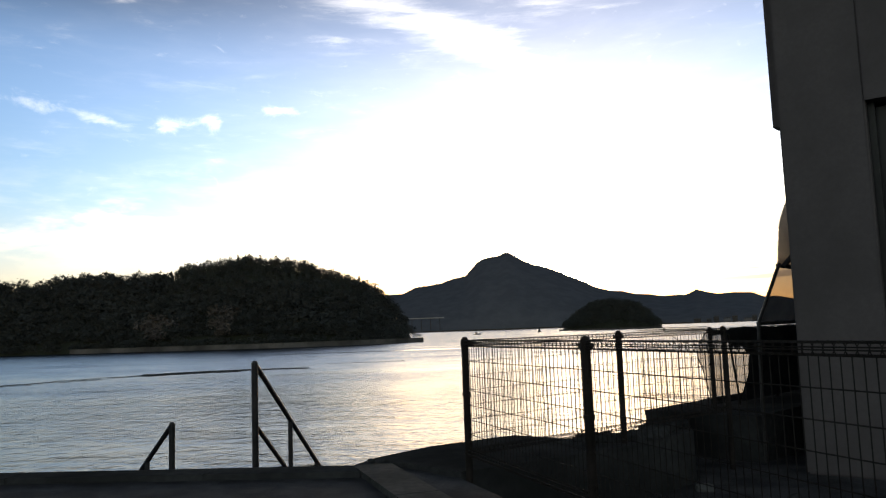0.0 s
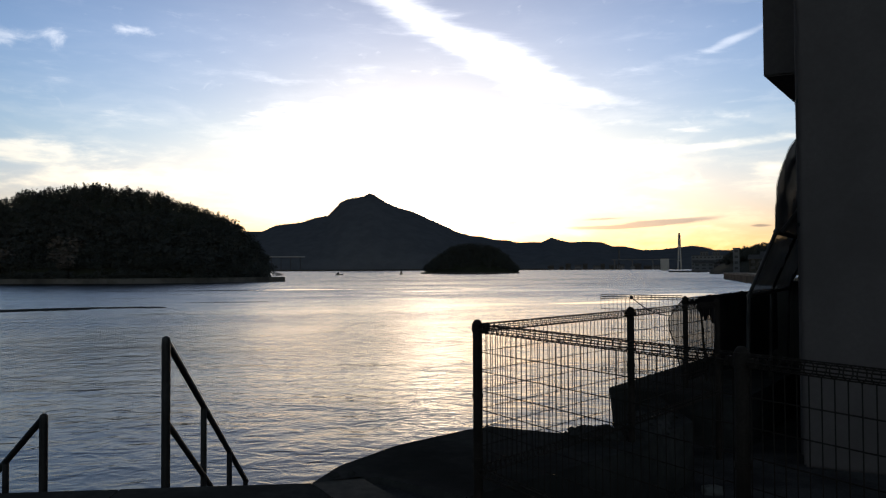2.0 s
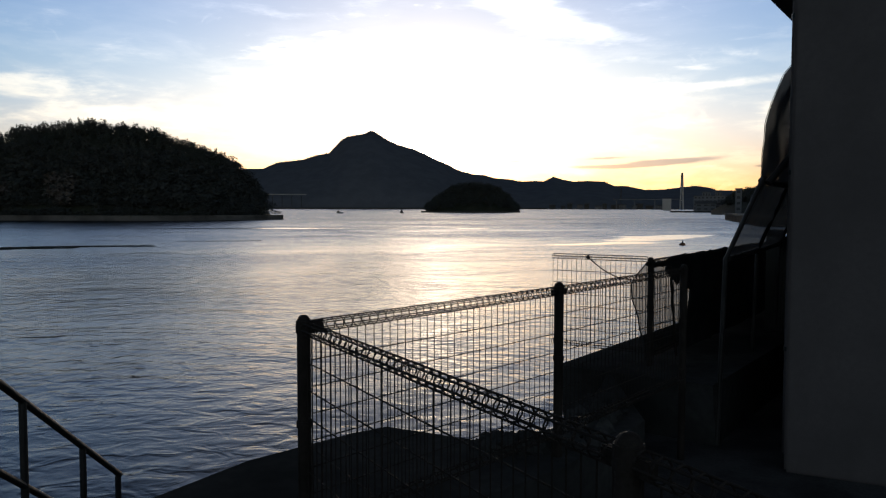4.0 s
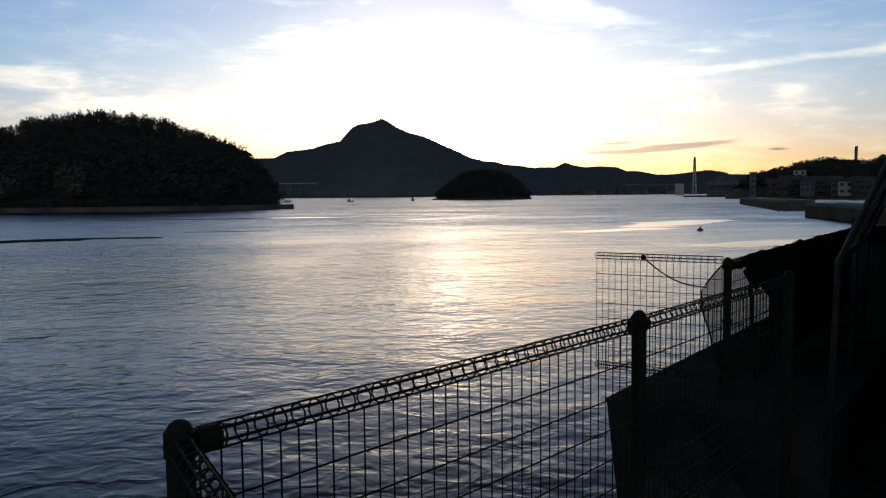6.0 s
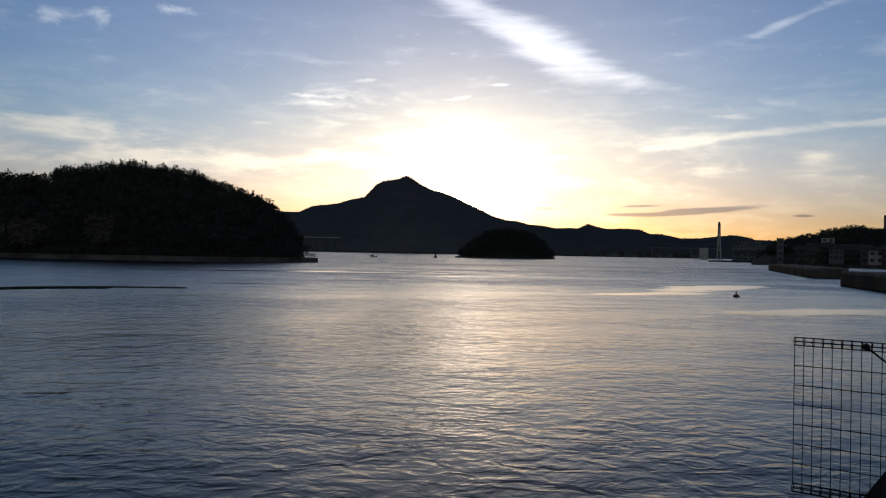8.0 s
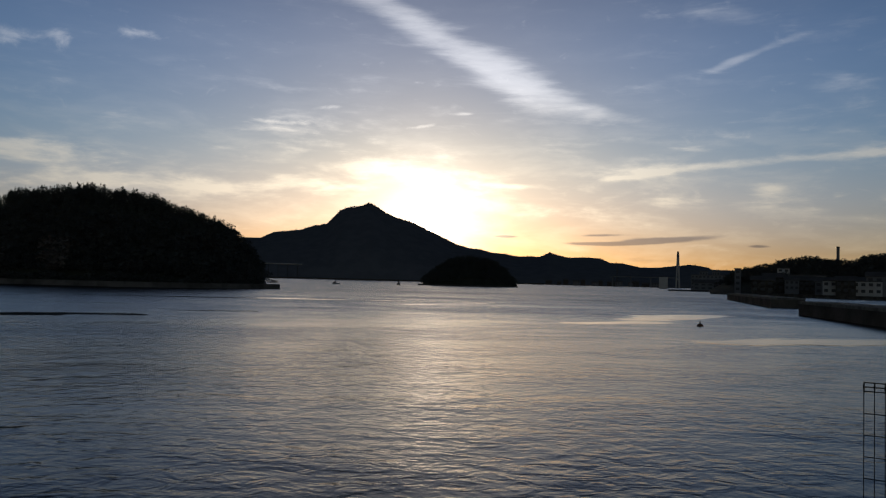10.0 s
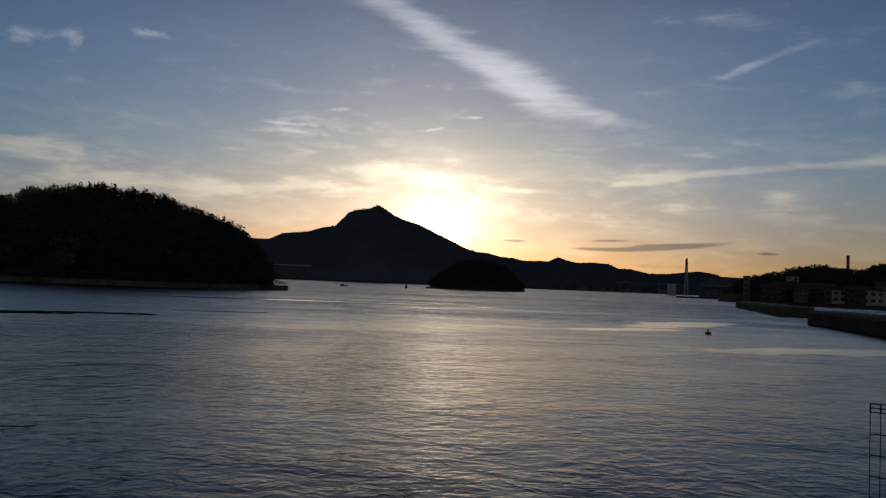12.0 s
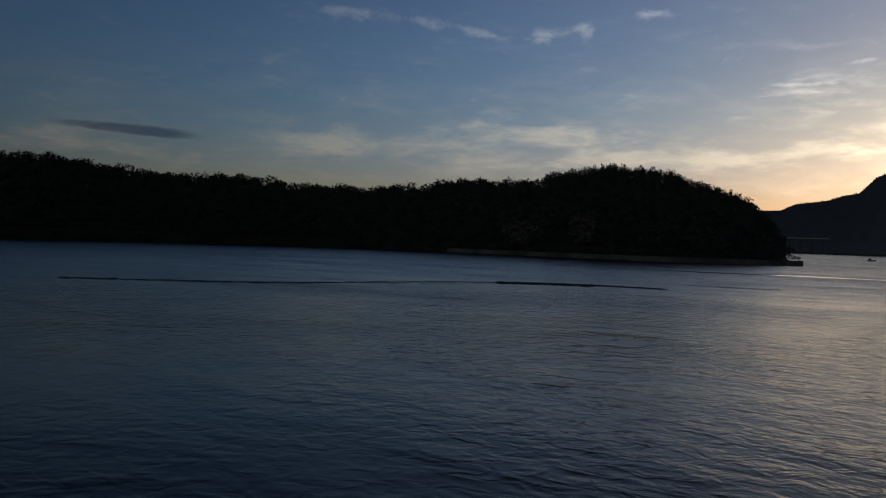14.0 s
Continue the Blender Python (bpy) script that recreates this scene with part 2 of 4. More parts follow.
def water_material():
    mat = bpy.data.materials.new("sea_water")
    mat.use_nodes = True
    n = Nodes(mat.node_tree)
    at = n.add("ShaderNodeTexCoord").outputs["Object"]
    split = n.add("ShaderNodeSeparateXYZ", Vector=at)

    def slick(x0, y0, wide, deep, turn=0.0):
        """A smooth patch of water, in metres."""
        c, q = math.cos(radians(turn)), math.sin(radians(turn))
        dx, dy = n.math("SUBTRACT", split.outputs[0], x0), n.math("SUBTRACT", split.outputs[1], y0)
        u = n.math("ADD", n.math("MULTIPLY", dx, c / wide), n.math("MULTIPLY", dy, q / wide))
        v = n.math("ADD", n.math("MULTIPLY", dx, -q / deep), n.math("MULTIPLY", dy, c / deep))
        return n.math("EXPONENT", n.math("MULTIPLY", n.math("ADD", n.math("MULTIPLY", u, u), n.math("MULTIPLY", v, v)), -1.0))

    warp = n.noise(n.mapping(at, (0.012, 0.03, 1), 12), 1.0, 5.0, 0.6, 1.2)
    gust = n.noise(n.mapping(at, (0.004, 0.02, 1), -6), 1.0, 4.0, 0.55, 0.8)
    calm = n.math("MULTIPLY", n.ramp(warp, 0.34, 0.6, 0.62, 1.1), n.ramp(gust, 0.36, 0.58, 0.7, 1.1))
    flat = slick(45, -194, 9, 4, 50)
    for item in (slick(36, -204, 13, 4, 48), slick(27, -216, 10, 2.5, 20), slick(36, -240, 17, 4.5, 10), slick(20, -152, 5, 1.2, 0), slick(8, -169, 4, 1.0, 0), slick(-30, -150, 45, 2.5, 4)):
        flat = n.math("ADD", flat, item)
    patchy = n.noise(n.mapping(at, (0.07, 0.12, 1), -14), 1.0, 4.0, 0.6, 1.0)
    torn = n.math("ADD", n.math("MULTIPLY", n.math("SUBTRACT", warp, 0.5), 1.0), n.math("MULTIPLY", n.math("SUBTRACT", patchy, 0.5), 2.2))
    flat = n.ramp(n.math("ADD", flat, torn), 0.30, 0.70)
    calm = n.math("MULTIPLY", calm, n.math("SUBTRACT", 1.0, n.math("MULTIPLY", flat, 0.8)))
    chop = n.noise(n.mapping(at, (1.5, 1.75, 1), 14), 1.0, 2.5, 0.5, 0.8)
    ripple = n.noise(n.mapping(at, (4.4, 5.8, 1), -12), 1.0, 3.0, 0.55, 0.4)
    swell = n.noise(n.mapping(at, (0.27, 0.42, 1), 22), 1.0, 3.0, 0.5, 0.4)
    waves = n.noise(n.mapping(at, (0.75, 1.1, 1), 4), 1.0, 2.0, 0.5, 0.8)
    calm = n.math("MULTIPLY", calm, n.ramp(patchy, 0.36, 0.62, 0.72, 1.15))
    # a ruffled patch below the line of dark ripples
    calm = n.math("MULTIPLY", calm, n.math("ADD", 1.0, n.math("MULTIPLY", slick(-32, -243, 27, 8, 20), 1.1)))
    chop = n.math("ADD", chop, n.math("MULTIPLY", waves, 0.55))
    height = n.math("ADD", n.math("MULTIPLY", chop, 0.035), n.math("ADD", n.math("MULTIPLY", ripple, 0.004), n.math("MULTIPLY", swell, 0.050)))
    nor = n.add("ShaderNodeBump", Strength=1.0, Distance=1.0, Height=n.math("MULTIPLY", height, calm)).outputs[0]
    # far off only the near faces of the wavelets show: their normals are leaned to the shore, so far water mirrors
    # higher sky
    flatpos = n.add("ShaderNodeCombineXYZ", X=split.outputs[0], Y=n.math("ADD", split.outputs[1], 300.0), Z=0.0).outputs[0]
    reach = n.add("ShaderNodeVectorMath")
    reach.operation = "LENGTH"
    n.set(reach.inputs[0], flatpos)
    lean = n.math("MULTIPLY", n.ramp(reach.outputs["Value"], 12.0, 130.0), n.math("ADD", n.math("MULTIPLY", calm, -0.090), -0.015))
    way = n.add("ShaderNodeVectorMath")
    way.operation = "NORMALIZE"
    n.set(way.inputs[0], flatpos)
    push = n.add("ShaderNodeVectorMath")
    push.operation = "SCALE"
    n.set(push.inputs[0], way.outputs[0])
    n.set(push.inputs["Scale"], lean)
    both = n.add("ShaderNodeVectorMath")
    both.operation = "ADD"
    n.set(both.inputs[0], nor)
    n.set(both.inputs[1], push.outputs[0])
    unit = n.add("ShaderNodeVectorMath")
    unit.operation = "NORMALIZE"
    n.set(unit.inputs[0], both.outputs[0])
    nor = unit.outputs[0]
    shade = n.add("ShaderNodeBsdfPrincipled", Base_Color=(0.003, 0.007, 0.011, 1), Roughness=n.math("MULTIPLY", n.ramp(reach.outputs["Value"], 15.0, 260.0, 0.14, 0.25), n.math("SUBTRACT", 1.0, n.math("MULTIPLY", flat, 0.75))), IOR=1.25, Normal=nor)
    n.set(n.add("ShaderNodeOutputMaterial").inputs[0], shade.outputs[0])
    return mat


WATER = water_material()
FOREST_FLOOR = material("forest_floor", (0.028, 0.032, 0.024), 0.95, grain=0.5, bump=0.6, depth=0.4, spec=0.1)
# bluish distance haze is painted into this forest colour
HAZE_FOREST = material("haze_tinted_forest", (0.095, 0.106, 0.130), 1.0, grain=0.25, bump=0.12, depth=1.0, vary=0.12, spec=0.0)
LEAVES = material("leaves", (0.044, 0.051, 0.051), 0.85, grain=2.0, vary=0.2, island=True, spec=0.2)
BAMBOO = material("bamboo_leaves", (0.042, 0.050, 0.046), 0.85, grain=2.0, vary=0.35, island=True, spec=0.2)
PALE_LEAVES = material("dry_pale_leaves", (0.115, 0.105, 0.10), 0.9, grain=2.0, vary=0.35, island=True, spec=0.1)
CONCRETE = material("weathered_concrete", (0.16, 0.155, 0.145), 0.9, grain=5.0, vary=0.45, bump=0.5, depth=0.012, spec=0.2)
SHORE_WALL = material("tide_stained_sea_wall", (0.105, 0.10, 0.098), 0.95, grain=0.9, vary=0.5, bump=0.5, depth=0.03, spec=0.05)
KERB = material("worn_kerb_concrete", (0.085, 0.08, 0.074), 0.95, grain=5.0, vary=0.45, bump=0.5, depth=0.012, spec=0.05)
OLD_CONCRETE = material("stained_concrete", (0.062, 0.060, 0.058), 0.95, grain=4.0, vary=0.5, bump=0.6, depth=0.02, spec=0.0)
GROUND = material("dark_gravelly_ground", (0.054, 0.050, 0.051), 0.95, grain=14.0, vary=0.5, bump=0.8, depth=0.02, spec=0.15)
PLASTER = material("grey_rendered_wall", (0.135, 0.114, 0.110), 0.9, grain=6.0, vary=0.18, bump=0.35, depth=0.006, spec=0.2)
DARK_FRAME = material("dark_bronze_frame", (0.03, 0.028, 0.025), 0.5, 0.3, grain=20, vary=0.2)
FENCE = material("dark_brown_coated_steel", (0.034, 0.027, 0.023), 0.7, 0.0, grain=30.0, vary=0.4, bump=0.15, depth=0.001, spec=0.09)
RAIL = material("dull_steel_pipe", (0.055, 0.050, 0.048), 0.5, 0.5, grain=25.0, vary=0.4, bump=0.2, depth=0.001)
NET = material("black_netting", (0.055, 0.055, 0.057), 0.9, grain=20.0, vary=0.3, spec=0.0)


def netting_material(name, color, open_share, glow_through=0.0):
    """Fine netting: threads too thin to model, with open meshes between them."""
    mat = material(name, color, 0.9, grain=20.0, vary=0.4, spec=0.0)
    n = mat.node_tree
    out = [k for k in n.nodes if k.type == "OUTPUT_MATERIAL"][0]
    shade = [k for k in n.nodes if k.type == "BSDF_PRINCIPLED"][0]
    clear, both = n.nodes.new("ShaderNodeBsdfTransparent"), n.nodes.new("ShaderNodeMixShader")
    both.inputs[0].default_value = open_share
    body = shade.outputs[0]
    if glow_through:
        # threads that let light seep through from behind
        seep, blend = n.nodes.new("ShaderNodeBsdfTranslucent"), n.nodes.new("ShaderNodeMixShader")
        seep.inputs[0].default_value = (*[min(1.0, c * 3.0) for c in color], 1)
        blend.inputs[0].default_value = glow_through
        n.links.new(body, blend.inputs[1])
        n.links.new(seep.outputs[0], blend.inputs[2])
        body = blend.outputs[0]
    n.links.new(body, both.inputs[1])
    n.links.new(clear.outputs[0], both.inputs[2])
    n.links.new(both.outputs[0], out.inputs[0])
    return mat


FINE_NET = netting_material("fine_grey_netting", (0.025, 0.026, 0.026), 0.34)
SHADE_SHEET = netting_material("grey_shade_sheet", (0.06, 0.06, 0.06), 0.05, 0.25)
TORN_NET = netting_material("torn_dark_netting", (0.04, 0.04, 0.04), 0.11, 0.25)
# pale blue-grey of distant haze, painted in as the steel's own colour
HAZE_STEEL = material("haze_tinted_steel", (0.12, 0.13, 0.15), 0.9, grain=0.4, vary=0.15, spec=0.05)
BREAKWATER = material("brown_breakwater_concrete", (0.085, 0.075, 0.067), 0.95, grain=1.2, vary=0.4, bump=0.5, depth=0.03, spec=0.05)
ROPE = material("black_rope", (0.02, 0.02, 0.02), 0.85, grain=60.0, vary=0.3)
WHITE = material("white_painted_wall", (0.36, 0.365, 0.38), 0.8, grain=0.6, vary=0.15)
# grey wall colour with the blue tone of far-shore haze put in
GREYWALL = material("grey_building_wall", (0.13, 0.138, 0.16), 0.85, grain=0.6, vary=0.2)
ROOF = material("dark_tile_roof", (0.06, 0.062, 0.07), 0.7, grain=1.5, vary=0.3)
PANE = material("dark_window_pane", (0.07, 0.073, 0.082), 0.7, grain=1.0, vary=0.1, bump=0.0, spec=0.05)
RUSTY = material("rusty_orange_float", (0.16, 0.06, 0.03), 0.7, grain=10.0, vary=0.4)


# ---- mesh helpers ----
def mesh_of(name, bm, mat):
    data = bpy.data.meshes.new(name)
    bm.normal_update()
    bm.to_mesh(data)
    bm.free()
    data.materials.append(mat)
    return data


def part(name, bm, mat, parent=None, label="", smooth=False):
    ob = new(name, mesh_of(name, bm, mat))
    if smooth:
        ob.data.polygons.foreach_set("use_smooth", [True] * len(ob.data.polygons))
    if parent:
        ob.parent = parent
    if label:
        ob["label"] = label
    return ob


def thing(name, label, category, group="", kind="", at=(0, 0, 0), turn=0.0):
    ob = new(name)
    ob.matrix_basis = pose(*at, 0, 0, turn)
    return tagged(ob, label, category, group, kind)


def box(bm, x0, x1, y0, y1, z0, z1, m=None, bevel=0.0):
    made = bmesh.ops.create_cube(bm, size=1.0)["verts"]
    for v in made:
        v.co = Vector((x0 + (x1 - x0) * (v.co.x + 0.5), y0 + (y1 - y0) * (v.co.y + 0.5), z0 + (z1 - z0) * (v.co.z + 0.5)))
    if bevel:
        edges = list({e for v in made for e in v.link_edges})
        made = list({v for f in bmesh.ops.bevel(bm, geom=edges, offset=bevel, segments=2, affect="EDGES")["faces"] for v in f.verts} | {v for v in made if v.is_valid})
    if m is not None:
        bmesh.ops.transform(bm, matrix=m, verts=made)
    return bm


def tube(bm, points, radius, sides=6, closed=False):
    """A round bar along points."""
    pts = [Vector(p) for p in points]
    rings = []
    count = len(pts)
    for i, p in enumerate(pts):
        if closed:
            way = pts[(i + 1) % count] - pts[i - 1]
        else:
            way = pts[min(i + 1, count - 1)] - pts[max(i - 1, 0)]
        way.normalize()
        side = way.cross(Vector((0, 0, 1)) if abs(way.z) < 0.9 else Vector((1, 0, 0))).normalized()
        up = side.cross(way)
        rings.append([bm.verts.new(p + (side * math.cos(a) + up * math.sin(a)) * radius) for a in [2 * math.pi * k / sides for k in range(sides)]])
    for i in range(count if closed else count - 1):
        a, b = rings[i], rings[(i + 1) % count]
        for k in range(sides):
            bm.faces.new((a[k], a[(k + 1) % sides], b[(k + 1) % sides], b[k]))
    if not closed:
        bm.faces.new(rings[0])
        bm.faces.new(rings[-1][::-1])
    return bm


def prism(bm, outline, z0, z1, batter=0.0):
    """An upright block over an outline (anticlockwise from above)."""
    mid = sum((Vector((x, y)) for x, y in outline), Vector((0, 0))) / len(outline)
    low = []
    for x, y in outline:
        out = (Vector((x, y)) - mid).normalized() * batter
        low.append(bm.verts.new((x + out.x, y + out.y, z0)))
    top = [bm.verts.new((x, y, z1)) for x, y in outline]
    count = len(outline)
    for i in range(count):
        j = (i + 1) % count
        bm.faces.new((low[i], low[j], top[j], top[i]))
    bm.faces.new(top)
    bm.faces.new(low[::-1])
    return bm


def from_arrays(name, verts, faces, mat):
    data = bpy.data.meshes.new(name)
    data.from_pydata([tuple(v) for v in verts], [], [tuple(f) for f in faces])
    data.materials.append(mat)
    return data


def curve(points, x):
    """A smooth line through (x, value) points."""
    xs, ys = [p[0] for p in points], [p[1] for p in points]
    return float(np.interp(x, xs, ys))


# ---- sea ----
def make_sea():
    bm = bmesh.new()
    bmesh.ops.create_grid(bm, x_segments=2, y_segments=2, size=4600)
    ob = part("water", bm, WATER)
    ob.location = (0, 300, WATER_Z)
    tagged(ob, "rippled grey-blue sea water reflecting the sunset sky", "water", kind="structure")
    bm = bmesh.new()
    bmesh.ops.create_grid(bm, x_segments=2, y_segments=2, size=4600)
    ob = part("ground", bm, GROUND)
    ob.location = (0, 300, WATER_Z - 3.0)
    tagged(ob, "dark sea bed under the water", "ground", kind="structure")


make_sea()


# ---- far land ----
def polar(az, r, z):
    return Vector((math.sin(radians(az)) * r, math.cos(radians(az)) * r, z))


def land(name, label, category, skyline, near_r, crest, fall, mat, step, rough, canopy=0.0, rows=26):
    """A range of hills seen from the shore: skyline gives (bearing, height angle) of its crest, near_r its shore.
    crest: metres from the shore to the crest; fall: from there to its far foot."""
    lo, hi = skyline[0][0], skyline[-1][0]
    count = int((hi - lo) / step) + 1
    verts, faces, tops = [], [], []
    for i in range(count + 1):
        az = lo + (hi - lo) * i / count
        shore = near_r(az) if callable(near_r) else near_r
        top = 1.6 + math.tan(radians(curve(skyline, az))) * (shore + crest) - canopy
        line = []
        for j in range(rows + 1):
            k = j / rows
            r = shore + (crest + fall) * k
            d = (r - shore) / crest
            if d <= 1:
                h = WATER_Z - 0.5 + (top - WATER_Z + 0.5) * (d ** 0.72)
            else:
                h = top - (top - WATER_Z + 0.5) * min(1, ((r - shore - crest) / fall)) ** 1.4
            p = polar(az, r, 0)
            bumps = noise.fractal(Vector((p.x / rough, p.y / rough, 0)), 0.9, 2.0, 4) * rough * 0.055
            h += bumps * min(1.0, d * 1.6) * (1 - 0.85 * math.exp(-((d - 1) / 0.22) ** 2))
            verts.append((p.x, p.y, max(h, WATER_Z - 1.0)))
            line.append(h)
    for i in range(count):
        for j in range(rows):
            a = i * (rows + 1) + j
            faces.append((a, a + rows + 1, a + rows + 2, a + 1))
    ob = new(name, from_arrays(name, verts, faces, mat))
    ob.data.polygons.foreach_set("use_smooth", [True] * len(ob.data.polygons))
    tagged(ob, label, category, kind="structure")
    return verts, count, rows


def leaf_cloud(rng, shape, count, size):
    """Small ragged leaf clumps of one tree, about its foot: triangles in a crown of the given kind."""
    tris = []
    for _ in range(count):
        if shape == "bamboo":
            h = rng.uniform(0.25, 1.0)
            r = 0.17 * (1.15 - h) + 0.05
            a = rng.uniform(0, 2 * math.pi)
            c = np.array([math.cos(a) * r * rng.uniform(0.2, 1) + 0.16 * h * h, math.sin(a) * r, h])
            s = size * rng.uniform(0.5, 1.0) * 0.75
        else:
            v = rng.normal(size=3)
            v /= np.linalg.norm(v)
            v *= rng.uniform(0.55, 1.0) ** 0.5
            lump = 1 + 0.28 * math.sin(3 * v[0] + 5 * v[1]) * math.cos(4 * v[2] + 2 * v[0])
            c = np.array([v[0] * 0.48 * lump, v[1] * 0.48 * lump, 0.58 + v[2] * 0.40 * lump])
            s = size * rng.uniform(0.6, 1.2)
        d = rng.normal(size=(3, 3)) * s
        tris.append(c + d * (np.array([0.7, 0.7, 1.7]) if shape == "bamboo" else np.array([1, 1, 0.8])))
    return np.array(tris)


def wood(name, label, category, feet, shape, mat, count, size, seed):
    """Many trees as one object; feet: (x, y, z, height)."""
    rng = np.random.default_rng(seed)
    models = [leaf_cloud(rng, shape, count, size) for _ in range(7)]
    chunks = []
    for x, y, z, h in feet:
        m = models[rng.integers(7)]
        a = rng.uniform(0, 2 * math.pi)
        c, s = math.cos(a), math.sin(a)
        turn = np.array([[c, -s, 0], [s, c, 0], [0, 0, 1]])
        wide = h * rng.uniform(0.8, 1.25)
        chunks.append((m @ turn.T) * np.array([wide, wide, h]) + np.array([x, y, z]))
    pts = np.concatenate(chunks).reshape(-1, 3)
    data = bpy.data.meshes.new(name)
    total = len(pts)
    data.vertices.add(total)
    data.vertices.foreach_set("co", pts.ravel())
    data.loops.add(total)
    data.loops.foreach_set("vertex_index", np.arange(total))
    data.polygons.add(total // 3)
    data.polygons.foreach_set("loop_start", np.arange(0, total, 3))
    data.update()
    data.materials.append(mat)
    return tagged(new(name, data), label, category, kind="stuff")


CAPE_SKY = [(-82, 3.6), (-70, 4.3), (-61.1, 4.75), (-58.2, 4.85), (-53.5, 4.35), (-49.7, 4.05), (-45, 4.2), (-40.6, 3.8), (-35.7, 3.72), (-33.6, 4.1), (-29.4, 4.6),
            (-24.9, 4.4), (-23.8, 5.05), (-19.2, 5.8), (-15.2, 5.3), (-11.4, 4.0), (-8.9, 2.85), (-7.6, 1.0), (-7.1, -0.5)]


def cape_shore(az):
    return curve([(-82, 375), (-60, 358), (-42, 345), (-32, 305), (-24, 270), (-17, 250), (-12, 250), (-6, 266)], az)


def surface(grid, az, d, skyline):
    """The height of a range of hills at a bearing and depth row."""
    verts, count, rows = grid
    lo, hi = skyline[0][0], skyline[-1][0]
    i = min(count, max(0, int(round((az - lo) / (hi - lo) * count))))
    return verts[i * (rows + 1) + min(rows, int(round(d * rows)))]


CAPE = land("cape_hill", "dark wooded cape with a flat shore", "hill", CAPE_SKY, cape_shore, 56, 64, FOREST_FLOOR, 0.35, 14, canopy=3.9, rows=30)


def plant_cape():
    rng = np.random.default_rng(4)
    trees, bamboo, pale = [], [], []
    for _ in range(3300):
        az = rng.uniform(-80, -7.4)
        d = rng.uniform(0.03, 0.56)
        x, y, z = surface(CAPE, az, d, CAPE_SKY)
        x, y = x + rng.uniform(-1, 1), y + rng.uniform(-1, 1)
        if z < WATER_Z + 0.3:
            continue
        if -24.4 < az < -10.5 and d > 0.26 and rng.random() < 0.75:
            bamboo.append((x, y, z - 0.8, rng.uniform(4.2, 6.2)))
        else:
            trees.append((x, y, z - 0.6, rng.uniform(3.0, 6.4) * (0.7 if az > -9.5 else 1.0)))
    for _ in range(700):
        az = rng.uniform(-24.2, -10.0)
        x, y, z = surface(CAPE, az, rng.uniform(0.42, 0.52), CAPE_SKY)
        bamboo.append((x + rng.uniform(-1, 1), y, z - 0.6, rng.choice((3.7, 4.4, 5.4)) * rng.uniform(0.92, 1.08)))
    for _ in range(900):
        x, y, z = surface(CAPE, rng.uniform(-70, -8.0), rng.uniform(0.0, 0.09), CAPE_SKY)
        trees.append((x + rng.uniform(-1, 1), y + rng.uniform(-0.5, 2), max(z, WATER_Z + 0.6) - 0.4, rng.uniform(2.6, 4.6)))
    for az in (-6.75, -6.6, -6.95, -7.1):
        p = polar(az, 268, -1.05)
        trees.append((p.x, p.y, p.z, rng.uniform(1.2, 1.9)))
    for mid in (-25.4, -21.2):
        for _ in range(18):
            az = mid + rng.normal() * 0.5
            x, y, z = surface(CAPE, az, rng.uniform(0.03, 0.10), CAPE_SKY)
            pale.append((x * 0.985, y * 0.985, max(z, WATER_Z + 1) - 0.5, rng.uniform(3.5, 6.0)))
    wood("broadleaf_wood", "dense dark green broadleaf trees on the cape", "trees", trees, "tree", LEAVES, 170, 0.075, 1)
    wood("bamboo_grove", "feathery dark bamboo along the hilltop", "bamboo", bamboo, "bamboo", BAMBOO, 110, 0.05, 2)
    wood("pale_thicket", "pale dry thicket at the foot of the cape", "trees", pale, "tree", PALE_LEAVES, 80, 0.085, 3)


plant_cape()


def arc_wall(name, label, az0, az1, radius, z0, z1, thick, mat, steps=40):
    """A low wall along the shore."""
    bm = bmesh.new()
    rings = []
    for i in range(steps + 1):
        az = az0 + (az1 - az0) * i / steps
        r = radius(az)
        rings.append([bm.verts.new(polar(az, q, z)) for q, z in ((r, z0), (r + 0.25, z1), (r + thick, z1), (r + thick, z0))])
    for a, b in zip(rings, rings[1:]):
        for k in range(3):
            bm.faces.new((a[k], b[k], b[k + 1], a[k + 1]))
    bm.faces.new(rings[0])
    bm.faces.new(rings[-1][::-1])
    return tagged(part(name, bm, mat), label, "sea wall", kind="structure")


arc_wall("cape_sea_wall", "weathered concrete sea wall along the foot of the wooded cape", -31.0, -6.35, lambda az: cape_shore(az) - 4, WATER_Z - 1, -1.05, 9, SHORE_WALL)

MOUNTAIN_SKY = [(-14, 2.6), (-8.8, 2.8), (-7.7, 2.82), (-6.78, 3.26), (-4.85, 3.52), (-4.0, 3.82), (-3.03, 4.0), (-2.1, 5.0), (-1.67, 5.22), (-0.52, 5.42), (0.05, 5.66), (0.2, 5.64), (0.61, 5.4), (1.21, 5.0), (1.93, 4.68),
                (3.27, 4.3), (4.59, 3.68), (5.73, 3.18), (6.37, 2.84), (7.38, 2.52), (8.43, 2.41), (9.15, 2.2), (10.29, 2.12), (11.03, 1.96), (12.25, 2.0), (12.74, 1.95), (13.46, 2.31), (14.07, 2.1), (14.87, 1.94),
                (15.87, 1.98), (17.05, 1.92), (17.84, 1.6), (18.62, 1.6), (19.97, 1.3), (21.3, 1.33), (22.42, 1.48), (23.34, 1.58), (24.25, 1.46), (24.8, 1.26), (27, 1.2), (33, 1.2), (40, 1.1)]
